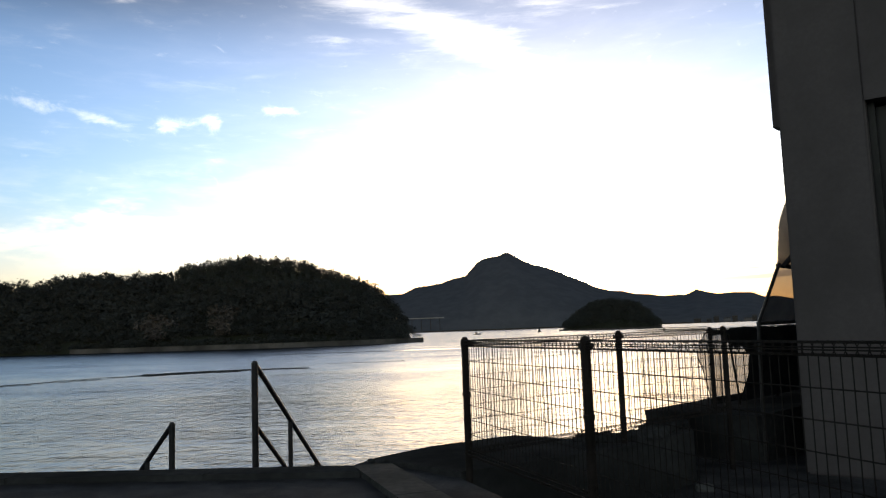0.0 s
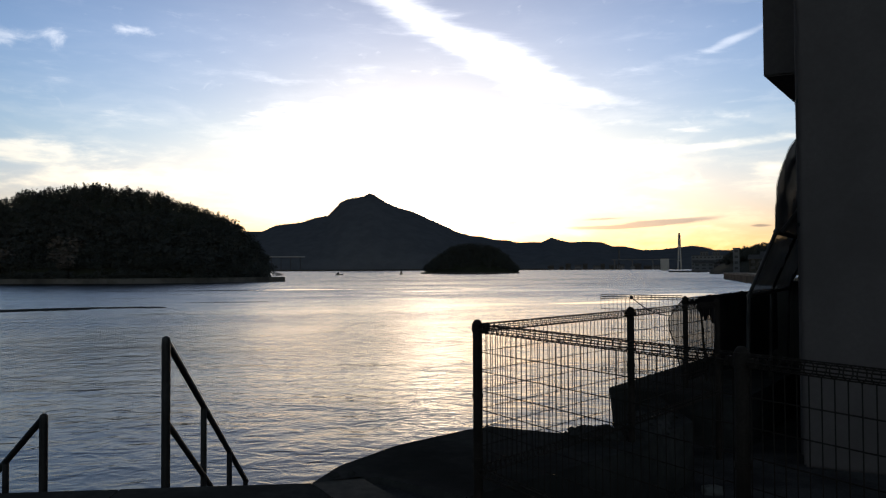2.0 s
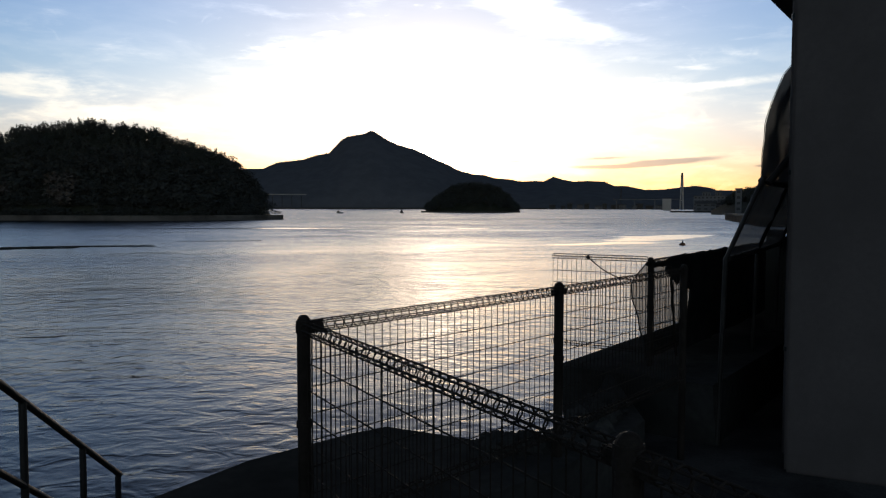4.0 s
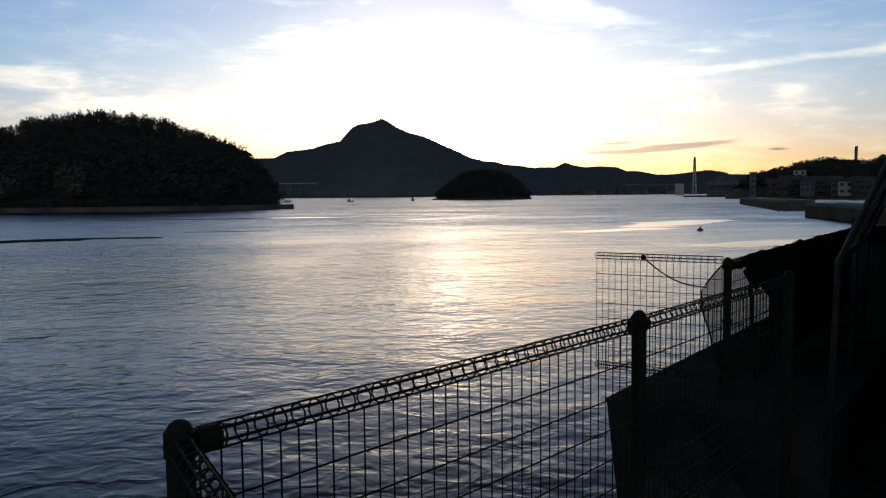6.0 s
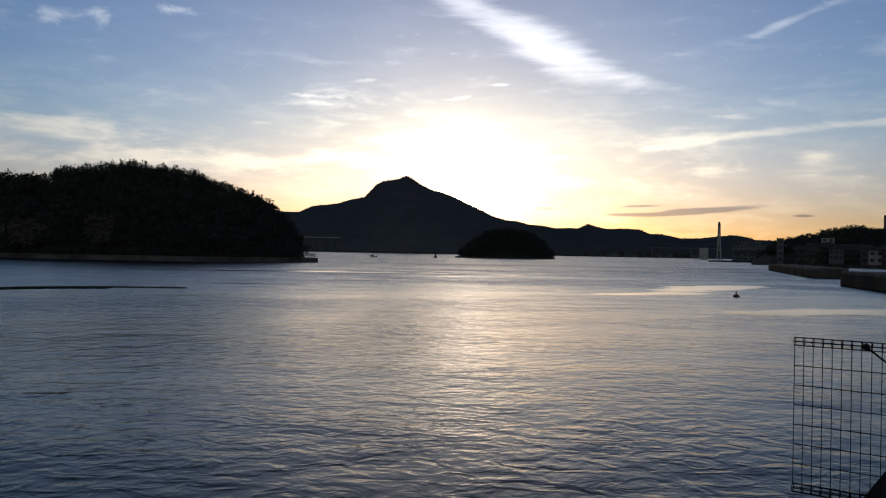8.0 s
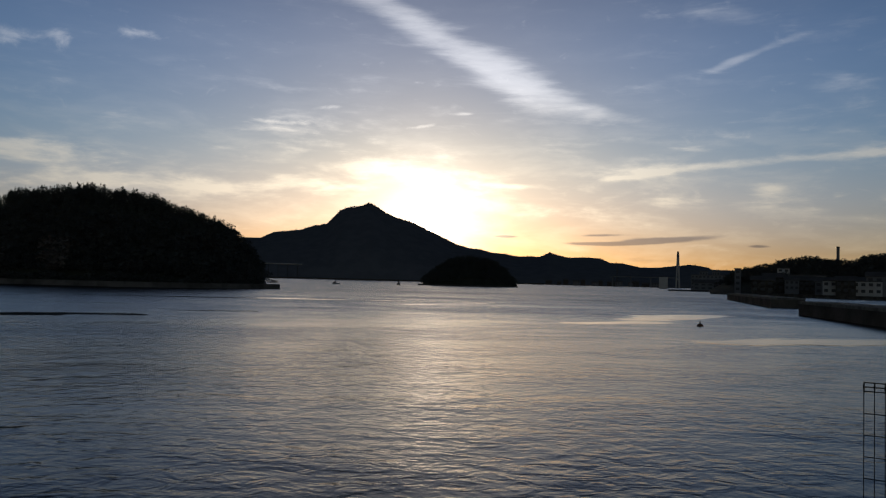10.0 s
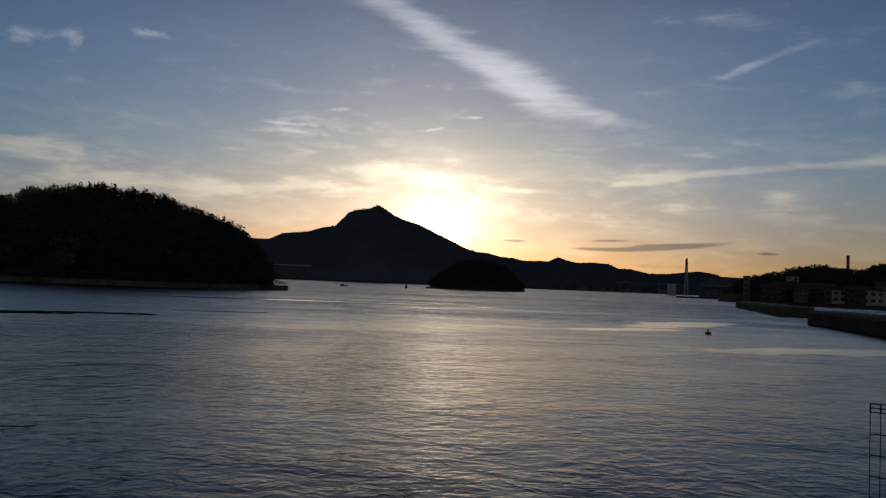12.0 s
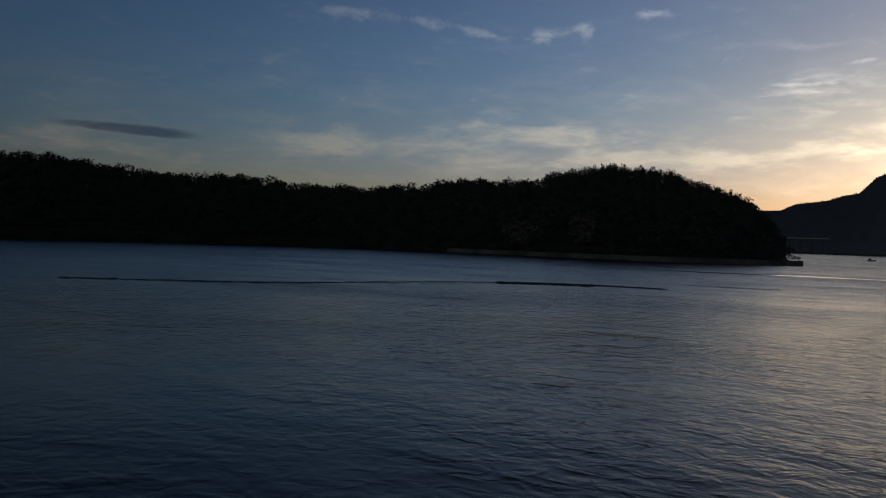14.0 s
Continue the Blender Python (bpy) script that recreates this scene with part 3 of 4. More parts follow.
land("mountain", "dark mountain tinted with painted haze, with a pointed wooded summit and lower ridges", "mountain", MOUNTAIN_SKY, 1900, 420, 500, HAZE_FOREST, 0.12, 90, canopy=1.5, rows=34)


def plant_mountain():
    rng = np.random.default_rng(9)
    feet = []
    for _ in range(6500):
        az = rng.uniform(-10, 30)
        r = 1900 + 420 * rng.uniform(0.90, 1.06)
        z = 1.6 + math.tan(radians(curve(MOUNTAIN_SKY, az))) * 2320 - 2.0
        z -= abs(r - 2320) * 0.42
        p = polar(az, r, z)
        lump = 1 + 0.4 * noise.noise(Vector((az * 2.3, 0, 7)))
        feet.append((p.x, p.y, p.z - 3, rng.uniform(3, 5.5) * lump))
    # ridge trees share the colour that carries the painted haze
    wood("ridge_wood", "distant haze-tinted trees along the mountain ridges", "trees", feet, "tree", HAZE_FOREST, 16, 0.16, 5)


plant_mountain()

ISLAND_SKY = [(3.7, -0.4), (4.1, 0.1), (5.0, 0.95), (6.3, 1.75), (7.5, 1.88), (9.2, 1.66), (10.2, 0.9), (10.8, 0.2), (11.15, -0.4)]
ISLE = land("island", "small round wooded island in the bay", "island", ISLAND_SKY, 625, 26, 34, FOREST_FLOOR, 0.15, 12, canopy=4.0, rows=20)


def plant_island():
    rng = np.random.default_rng(12)
    feet = []
    for _ in range(620):
        az = rng.uniform(4.0, 10.9)
        x, y, z = surface(ISLE, az, rng.uniform(0.06, 0.6), ISLAND_SKY)
        if z > WATER_Z + 0.2:
            feet.append((x, y, z - 0.4, rng.uniform(3.6, 6.0)))
    wood("island_wood", "round-topped evergreen trees covering the island", "trees", feet, "tree", LEAVES, 110, 0.065, 6)


plant_island()
arc_wall("island_rock_shore", "dark rocky shore of the island", 3.75, 11.1, lambda az: 622, WATER_Z - 1, WATER_Z + 1.1, 8, OLD_CONCRETE, 30)

TOWN_SKY = [(24.6, 0.2), (26.3, 1.25), (28.1, 1.6), (29.9, 2.12), (31.3, 2.25), (32.0, 2.05), (33.3, 2.05), (35.5, 2.5), (39, 2.9), (44, 3.2), (52, 3.4), (64, 3.6)]
TOWN = land("town_hill", "wooded hill behind the harbour town", "hill", TOWN_SKY, 470, 120, 120, FOREST_FLOOR, 0.4, 25, canopy=4.5, rows=20)


def plant_town():
    rng = np.random.default_rng(15)
    feet = []
    for _ in range(1500):
        az = rng.uniform(25.5, 50)
        x, y, z = surface(TOWN, az, rng.uniform(0.2, 0.53), TOWN_SKY)
        feet.append((x, y, z - 0.4, rng.uniform(3.6, 5.6)))
    wood("town_wood", "dark trees on the hill behind the town", "trees", feet, "tree", LEAVES, 120, 0.09, 7)


plant_town()


# ---- the harbour across the water ----
def building(label, az, r, wide, deep, tall, base, mat, storeys, bays, roof="flat", category="building", windows=True):
    ob = thing("building", label, category, "harbour buildings", at=polar(az, r, base), turn=-az)
    bm = bmesh.new()
    box(bm, -wide / 2, wide / 2, 0, deep, -4, tall)
    part("wall", bm, mat, ob)
    bm = bmesh.new()
    if roof == "flat":
        box(bm, -wide / 2 - 0.3, wide / 2 + 0.3, -0.3, deep + 0.3, tall + 0.004, tall + 0.6)
    else:
        prism(bm, [(-wide / 2 - 0.6, -0.6), (wide / 2 + 0.6, -0.6), (wide / 2 + 0.6, deep + 0.6), (-wide / 2 - 0.6, deep + 0.6)], tall + 0.004, tall + 0.3)
        bm.faces.ensure_lookup_table()
        a = [bm.verts.new((x, y, z)) for x, y, z in ((-wide / 2 - 0.6, -0.6, tall + 0.3), (wide / 2 + 0.6, -0.6, tall + 0.3), (wide / 2 + 0.6, deep + 0.6, tall + 0.3),
                                                     (-wide / 2 - 0.6, deep + 0.6, tall + 0.3), (-wide / 2 - 0.6, deep / 2, tall + 0.3 + deep * 0.28), (wide / 2 + 0.6, deep / 2, tall + 0.3 + deep * 0.28))]
        for f in ((0, 1, 5, 4), (2, 3, 4, 5), (1, 2, 5), (3, 0, 4)):
            bm.faces.new([a[k] for k in f])
    part("roof", bm, ROOF, ob)
    if windows:
        bm = bmesh.new()
        w, h = wide / bays * 0.55, tall / storeys * 0.45
        box(bm, -w / 2, w / 2, -0.06, 0.1, 0, h)
        data = mesh_of("window", bm, PANE)
        for i in range(bays):
            for j in range(storeys):
                win = new("window", data)
                win.parent = ob
                win.location = (-wide / 2 + wide * (i + 0.5) / bays, 0, tall * (j + 0.35) / storeys)
    return ob


def harbour():
    building("white office block on the far harbour shore", 21.5, 1150, 12, 10, 15, -1.0, WHITE, 5, 4, windows=False)
    building("broad grey harbour warehouse with a stepped roof", 24.5, 820, 33, 20, 14, -1.0, GREYWALL, 4, 9)
    building("grey rooftop block of the harbour warehouse", 24.2, 832, 8, 8, 18, -1.0, GREYWALL, 4, 3)
    building("grey rooftop block of the harbour warehouse", 25.0, 832, 7, 8, 18, -1.0, GREYWALL, 4, 3)
    building("narrow grey silo tower at the harbour", 26.4, 470, 3.4, 3.4, 13, -1.0, GREYWALL, 4, 1)
    building("tall pale apartment block on the hillside", 29.3, 520, 7, 8, 14, 0.0, WHITE, 5, 2)
    building("wide pale house terrace below the hill", 30.8, 500, 19, 9, 9, 0.5, GREYWALL, 3, 7)
    building("low white shed with a flat roof by the quay", 33.4, 430, 26, 10, 6.5, -0.6, WHITE, 2, 8)
    rng = random.Random(3)
    for i in range(26):
        az = 13.5 + i * 0.62 + rng.uniform(-0.2, 0.2)
        if 21.6 < az < 23.4:
            continue
        r = 1745 if az < 22 else rng.uniform(700, 714)
        building("small dark-roofed house on the far shore", az, r, rng.uniform(9, 18), 9, rng.uniform(4, 8) * (1.4 if az < 20 else 1), WATER_Z + 1.2, rng.choice((GREYWALL, OLD_CONCRETE)), 2, 3, "gable", "house")
    for i in range(12):
        az = 27.8 + i * 1.0 + rng.uniform(-0.25, 0.25)
        building("small house in the harbour town", az, rng.uniform(425, 478), rng.uniform(7, 12), 8, rng.uniform(4, 7.5), -1.0 + rng.uniform(0, 3.0), rng.choice((GREYWALL, OLD_CONCRETE, OLD_CONCRETE)), 2, 3, "gable", "house")
    # shore strips under the town
    arc_wall("far_shore", "low dark shore under the far town", 11.5, 30, lambda az: 1690, WATER_Z - 1, WATER_Z + 1.6, 40, OLD_CONCRETE, 60)
    arc_wall("harbour_shore", "low dark quay under the harbour sheds", 21.8, 29, lambda az: 686, WATER_Z - 1, WATER_Z + 1.2, 30, OLD_CONCRETE, 30)
    arc_wall("town_shore", "low grey shore of the harbour town", 27.4, 66, lambda az: 410, WATER_Z - 1, -1.1, 70, OLD_CONCRETE, 40)
    arc_wall("mountain_shore", "low dark shore at the foot of the mountain", -12, 13, lambda az: 1850, WATER_Z - 1, WATER_Z + 3, 60, OLD_CONCRETE, 40)


harbour()


def pylon():
    ob = thing("bridge_pylon", "tall pale A-shaped bridge pylon on the far shore", "pylon", at=(621, 1500, WATER_Z), turn=-22.5)
    for side in (-1, 1):
        bm = bmesh.new()
        tube(bm, [(side * 3.2, 0, 0), (side * 2.3, 0, 25), (side * 1.1, 0, 62), (side * 1.0, 0, 70)], 1.5, 8)
        part("leg", bm, WHITE, ob)
    bm = bmesh.new()
    box(bm, -1.9, 1.9, -1.7, 1.7, 62, 73.8, bevel=0.4)
    part("top_block", bm, GREYWALL, ob, "dark top of the pylon")
    bm = bmesh.new()
    box(bm, -4.5, 4.5, -1.4, 1.4, 17, 19.5)
    part("cross_beam", bm, WHITE, ob)
    deck = thing("bridge_deck", "long flat bridge deck on slim piers", "bridge", at=(621, 1500, WATER_Z), turn=-22.5)
    bm = bmesh.new()
    box(bm, -135, -3, -4, 4, 19.6, 21.6)
    part("deck", bm, HAZE_STEEL, deck)
    for x in (-128, -92, -52):
        bm = bmesh.new()
        box(bm, x - 1.2, x + 1.2, -2, 2, 0, 19.6)
        part("pier", bm, HAZE_STEEL, deck)
    mast = thing("lattice_mast", "slim dark lattice mast on the far shore", "mast", at=polar(18.3, 1640, WATER_Z), turn=-18)
    for x, y in ((-2, -2), (2, -2), (2, 2), (-2, 2)):
        bm = bmesh.new()
        tube(bm, [(x, y, 0), (x * 0.25, y * 0.25, 44)], 0.45, 5)
        part("leg", bm, DARK_FRAME, mast)
    for z in range(6, 44, 7):
        s = 2 - 1.5 * z / 44
        bm = bmesh.new()
        tube(bm, [(-s, -s, z), (s, -s, z), (s, s, z), (-s, s, z)], 0.3, 5, closed=True)
        part("brace", bm, DARK_FRAME, mast)
    stack = thing("chimney", "slim dark chimney on the town hill", "chimney", at=polar(32.6, 590, 18), turn=0)
    bm = bmesh.new()
    tube(bm, [(0, 0, -4), (0, 0, 0), (0, 0, 12.6), (0, 0, 12.9)], 1.0, 12)
    part("shaft", bm, GREYWALL, stack)
    bm = bmesh.new()
    tube(bm, [(0, 0, 12.3), (0, 0, 13.1)], 1.2, 12)
    part("rim", bm, DARK_FRAME, stack)
    road = thing("shore_viaduct", "low pale road viaduct at the foot of the mountain", "viaduct", at=(0, 0, 0))
    bm = bmesh.new()
    a, b = polar(-9.5, 1840, 31), polar(-4.7, 1840, 31)
    tube(bm, [a, b], 1.2, 4)
    part("deck", bm, WHITE, road)
    for i in range(7):
        p = a.lerp(b, (i + 0.5) / 7)
        bm = bmesh.new()
        tube(bm, [(p.x, p.y, WATER_Z), (p.x, p.y, 30)], 0.7, 6)
        part("pier", bm, DARK_FRAME, road)


pylon()


def breakwater(label, p0, p1, thick, top):
    """A concrete breakwater with a capping course and joints."""
    p0, p1 = Vector(p0), Vector(p1)
    way = p1 - p0
    ob = thing("breakwater", label, "breakwater", "harbour breakwaters", at=(p0.x, p0.y, 0), turn=math.degrees(math.atan2(way.y, way.x)))
    bm = bmesh.new()
    prism(bm, [(0, -thick), (way.length, -thick), (way.length, 0), (0, 0)], WATER_Z - 2, top - 0.45, 0.5)
    part("wall", bm, BREAKWATER, ob)
    count = max(2, int(way.length / 10))
    for i in range(count):
        bm = bmesh.new()
        box(bm, way.length * i / count + 0.03, way.length * (i + 1) / count - 0.03, -thick - 0.1, 0.15, top - 0.45, top, bevel=0.05)
        part("cap", bm, CONCRETE, ob)
    return ob


breakwater("grey concrete breakwater with a squared end", (88, 163), (124, 258), 7, -0.40)
breakwater("near grey concrete breakwater reaching into the bay", (48, 46), (70, 121), 6, -0.36)


def buoy():
    ob = thing("buoy", "round dark mooring buoy afloat in the bay", "buoy", at=(34.9, 80, WATER_Z))
    bm = bmesh.new()
    bmesh.ops.create_uvsphere(bm, u_segments=16, v_segments=10, radius=0.36)
    bmesh.ops.scale(bm, vec=(1, 1, 0.75), verts=bm.verts)
    part("float", bm, RUSTY, ob, smooth=True)
    bm = bmesh.new()
    tube(bm, [(0, 0, 0.2), (0, 0, 0.42)], 0.08, 8)
    part("stem", bm, DARK_FRAME, ob)
    bm = bmesh.new()
    tube(bm, [(math.cos(a) * 0.07, 0, 0.48 + math.sin(a) * 0.07) for a in [k * math.pi / 5 for k in range(10)]], 0.03, 5, closed=True)
    part("ring", bm, DARK_FRAME, ob)


buoy()


def boat(label, az, r, turn):
    ob = thing("fishing_boat", label, "boat", "boats in the bay", at=polar(az, r, WATER_Z), turn=turn)
    bm = bmesh.new()
    rows = []
    for k in range(7):
        x = -2.6 + 5.4 * k / 6
        w = 0.75 * (1 - max(0, (k - 3) / 3.2) ** 2)
        rise = 0.55 + 0.35 * (k / 6) ** 2
        rows.append([bm.verts.new(c) for c in ((x, -w, rise), (x, -w * 0.6, -0.3), (x, w * 0.6, -0.3), (x, w, rise))])
    for a, b in zip(rows, rows[1:]):
        for k in range(3):
            bm.faces.new((a[k], b[k], b[k + 1], a[k + 1]))
        bm.faces.new((a[3], b[3], b[0], a[0]))
    bm.faces.new(rows[0])
    part("hull", bm, GREYWALL, ob)
    bm = bmesh.new()
    box(bm, -1.4, 0.1, -0.5, 0.5, 0.55, 1.7, bevel=0.08)
    part("cabin", bm, DARK_FRAME, ob)
    bm = bmesh.new()
    tube(bm, [(-0.4, 0, 1.65), (-0.4, 0, 2.7)], 0.05, 6)
    part("mast", bm, DARK_FRAME, ob)


boat("small dark fishing boat far out in the bay", -2.3, 520, 10)


def beacon():
    ob = thing("channel_marker", "dark cone-shaped channel marker far out in the bay", "marker", at=polar(2.3, 560, WATER_Z))
    bm = bmesh.new()
    tube(bm, [(0, 0, -0.3), (0, 0, 0.5)], 1.5, 10)
    part("float", bm, DARK_FRAME, ob)
    bm = bmesh.new()
    bmesh.ops.create_cone(bm, cap_ends=True, segments=10, radius1=1.1, radius2=0.2, depth=2.4, matrix=pose(0, 0, 1.7))
    part("cone", bm, DARK_FRAME, ob)


beacon()


# ---- the quay, the yard and their walls ----
def quay():
    bm = bmesh.new()
    prism(bm, [(-40, -60), (60, -60), (1.79, -4.25), (0.80, -1.90), (-0.07, -0.02), (-0.62, 0.52), (-1.06, 0.42), (-40, 0.42)][::1], -6, -0.05)
    tagged(part("pavement", bm, GROUND), "dark worn concrete walkway on the quay", "walkway", kind="structure")
    # kerb along the sea
    kerb = thing("kerb", "dark weathered concrete kerb along the quay edge", "kerb", kind="structure")
    bm = bmesh.new()
    prism(bm, [(-2.297, 0.10), (-0.935, 0.10), (-1.066, 0.418), (-2.297, 0.42)], -0.5, 0.0)
    part("kerb_stone", bm, OLD_CONCRETE, kerb)
    for i in range(14):
        bm = bmesh.new()
        box(bm, -2.3 - 1.8 * (i + 1) + 0.003, -2.3 - 1.8 * i - 0.003, 0.10, 0.42, -0.5, 0.0, bevel=0.008)
        part("kerb_stone", bm, OLD_CONCRETE, kerb)
    side = thing("kerb", "pale worn kerb strip beside the mesh fence", "kerb", kind="structure")
    a, b = Vector((-1.06, 0.42)), Vector((0.62, -3.4))
    way = (b - a).normalized()
    out = Vector((-way.y, way.x))
    for i in range(3):
        p, q = a + way * (1.4 * i + 0.008), a + way * (1.4 * (i + 1) - 0.008)
        bm = bmesh.new()
        prism(bm, [tuple(p), tuple(q), tuple(q + out * 0.34), tuple(p + out * 0.34)], -0.5, 0.0)
        part("kerb_stone", bm, KERB, side)
    # apron outside the fence, standing in the sea
    bm = bmesh.new()
    prism(bm, [(-1.06, 0.425), (-0.62, 0.525), (-0.07, -0.015), (1.45, 1.15), (2.3, 2.1), (2.58, 3.88), (2.30, 3.2), (1.86, 2.36), (1.64, 1.92), (1.42, 1.72), (1.06, 1.70), (0.40, 2.12), (0.16, 1.98), (-0.47, 1.45), (-0.90, 0.85)], -6, 0.0)
    tagged(part("sea_wall", bm, OLD_CONCRETE), "rough dark concrete sea wall below the mesh fence", "sea wall", kind="structure")
    # the yard
    bm = bmesh.new()
    prism(bm, [(-0.068, -0.022), (0.802, -1.902), (1.792, -4.25), (60, -60), (60, 60), (40, 50), (2.62, 3.92), (2.302, 2.098), (1.452, 1.148)], -6, -0.53)
    tagged(part("yard", bm, GROUND), "dark uneven yard ground behind the mesh fence", "yard", kind="structure")
    # long sea wall going away along the water
    ob = thing("sea_wall", "long battered concrete sea wall running along the water", "sea wall", kind="structure")
    p0, way = Vector((2.11, 4.01)), Vector((0.660, 0.751))
    inner = Vector((way.y, -way.x))
    start = 0.0
    for i, length in enumerate((3.2, 3.6, 3.6, 3.6, 6, 8, 10, 12)):
        p, q = p0 + way * start, p0 + way * (start + length - 0.012)
        bm = bmesh.new()
        prism(bm, [tuple(p + inner * 1.5), tuple(q + inner * 1.5), tuple(q), tuple(p)], -3.4 if i == 0 else -6, 0.03)
        if i == 0:
            # the free end leans inwards towards its foot
            for v in bm.verts:
                if v.co.z < -1 and (v.co.xy - q).dot(way) < -1:
                    v.co += Vector((*(way * 0.85), 0))
        part("wall_block", bm, OLD_CONCRETE, ob)
        start += length


quay()


def rubble():
    """Small broken stones along the ragged edge of the sea wall."""
    rng = random.Random(8)
    edge = [(0.96, 1.66), (1.2, 1.69), (1.40, 1.70), (1.62, 1.90), (1.84, 2.34), (2.05, 2.75)]
    bm = bmesh.new()
    for _ in range(230):
        u = rng.uniform(0, len(edge) - 1.001)
        a, b = Vector(edge[int(u)]), Vector(edge[int(u) + 1])
        p = a.lerp(b, u % 1) + Vector((rng.uniform(-0.03, 0.28), rng.uniform(-0.26, 0.03)))
        size = rng.uniform(0.02, 0.065)
        made = bmesh.ops.create_icosphere(bm, subdivisions=1, radius=size, matrix=pose(p.x, p.y, size * 0.4, rng.uniform(0, 360), rng.uniform(0, 360), 0))["verts"]
        for v in made:
            v.co += Vector((rng.uniform(-1, 1), rng.uniform(-1, 1), rng.uniform(-1, 1))) * size * 0.35
    tagged(part("rubble", bm, OLD_CONCRETE), "dark broken stones along the sea wall edge", "rubble", kind="stuff")
    for x, y, base in ((2.27, 1.65, -0.53), (3.0, 1.2, -0.53), (2.5, 0.9, -0.53), (-0.92, 0.56, 0.0), (-0.80, 0.60, 0.0)):
        bm = bmesh.new()
        bmesh.ops.create_icosphere(bm, subdivisions=2, radius=1.0)
        size = rng.uniform(0.05, 0.08) * (1.0 if base < 0 else 0.4)
        for v in bm.verts:
            v.co *= 1 + 0.35 * noise.noise(v.co * 1.3 + Vector((x * 9, y * 7, 0)))
            v.co = Vector((v.co.x * size * 1.4, v.co.y * size, v.co.z * size * 0.8))
        ob = part("stone", bm, CONCRETE if x == 2.27 else OLD_CONCRETE)
        ob.matrix_basis = pose(x, y, base + size * 0.35, 0, 0, rng.uniform(0, 360))
        tagged(ob, "pale stone lying on the dark yard ground" if x == 2.27 else "rough dark stone lying beside the quay wall", "stone", "loose stones")


rubble()


# ---- mesh fence ----
def fence_wire(height):
    """One upright wire with its ring at the top and a small one at the foot; its foot at z = 0."""
    bm = bmesh.new()
    r = 0.028
    pts = [(0, 0, r * 2)] + [(0, 0, height - 2 * r)]
    tube(bm, pts, 0.0025, 5)
    for zc in (height - r, r):
        tube(bm, [(0, math.sin(a) * r, zc + math.cos(a) * r) for a in [2 * math.pi * k / 10 for k in range(10)]], 0.0031, 4, closed=True)
    return mesh_of("wire", bm, FENCE)


def fence_panel(ob, p0, p1, z0, z1, gap, wire, rows=6):
    """A welded mesh panel with rolled edges between two places, under a fence."""
    p0, p1 = Vector((*p0, 0)), Vector((*p1, 0))
    way = p1 - p0
    turn = math.degrees(math.atan2(way.y, way.x))
    length = way.length - 2 * gap
    begin = p0 + way.normalized() * gap
    count = int(length / 0.052)
    for i in range(count + 1):
        w = new("wire", wire)
        w.parent = ob
        p = begin + way.normalized() * (length * i / count)
        w.matrix_basis = pose(p.x, p.y, z0, 0, 0, turn)
    m = pose(begin.x, begin.y, 0, 0, 0, turn)
    r = 0.028
    lines = []
    for zc in (z1 - r, z0 + r):
        for k in range(6):
            a = 2 * math.pi * (k + 0.37) / 6
            lines.append((math.sin(a) * r, zc + math.cos(a) * r))
    for k in range(rows):
        lines.append((0.003, z0 + 2 * r + (z1 - z0 - 4 * r) * (k + 1) / (rows + 1)))
    for y, z in lines:
        bm = bmesh.new()
        tube(bm, [m @ Vector((0, y, z)), m @ Vector((length, y, z))], 0.0031, 5)
        part("cross_wire", bm, FENCE, ob)


def fence_post(ob, x, y, z0, z1, turn=43.0, radius=0.030, arms=(1, 1)):
    bm = bmesh.new()
    tube(bm, [(x, y, z0), (x, y, z1 - 0.01)], radius, 14)
    part("post", bm, FENCE, ob)
    bm = bmesh.new()
    tube(bm, [(x, y, z1 - 0.035), (x, y, z1 + 0.004)], radius + 0.004, 14)
    bmesh.ops.create_uvsphere(bm, u_segments=14, v_segments=8, radius=radius, matrix=pose(x, y, z1))
    part("post_cap", bm, FENCE, ob)
    for z in (z1 - 0.035, z1 - 0.45, z1 - 0.85):
        bm = bmesh.new()
        tube(bm, [(x, y, z - 0.014), (x, y, z + 0.014)], radius + 0.005, 12)
        wide, tall = (0.075, 0.020) if z > z1 - 0.1 else (0.040, 0.012)
        box(bm, -wide * arms[0], wide * arms[1], -0.014, 0.014, -tall, tall, pose(x, y, z, 0, 0, turn), bevel=0.004)
        part("clamp", bm, FENCE, ob)


C, D, G, E, H = (0, 0), (1.463, 1.362), (2.866, 2.787), (0.825, -1.828), (1.82, -4.23)
F, PANEL_END = (2.99, 3.883), (2.147, 4.544)


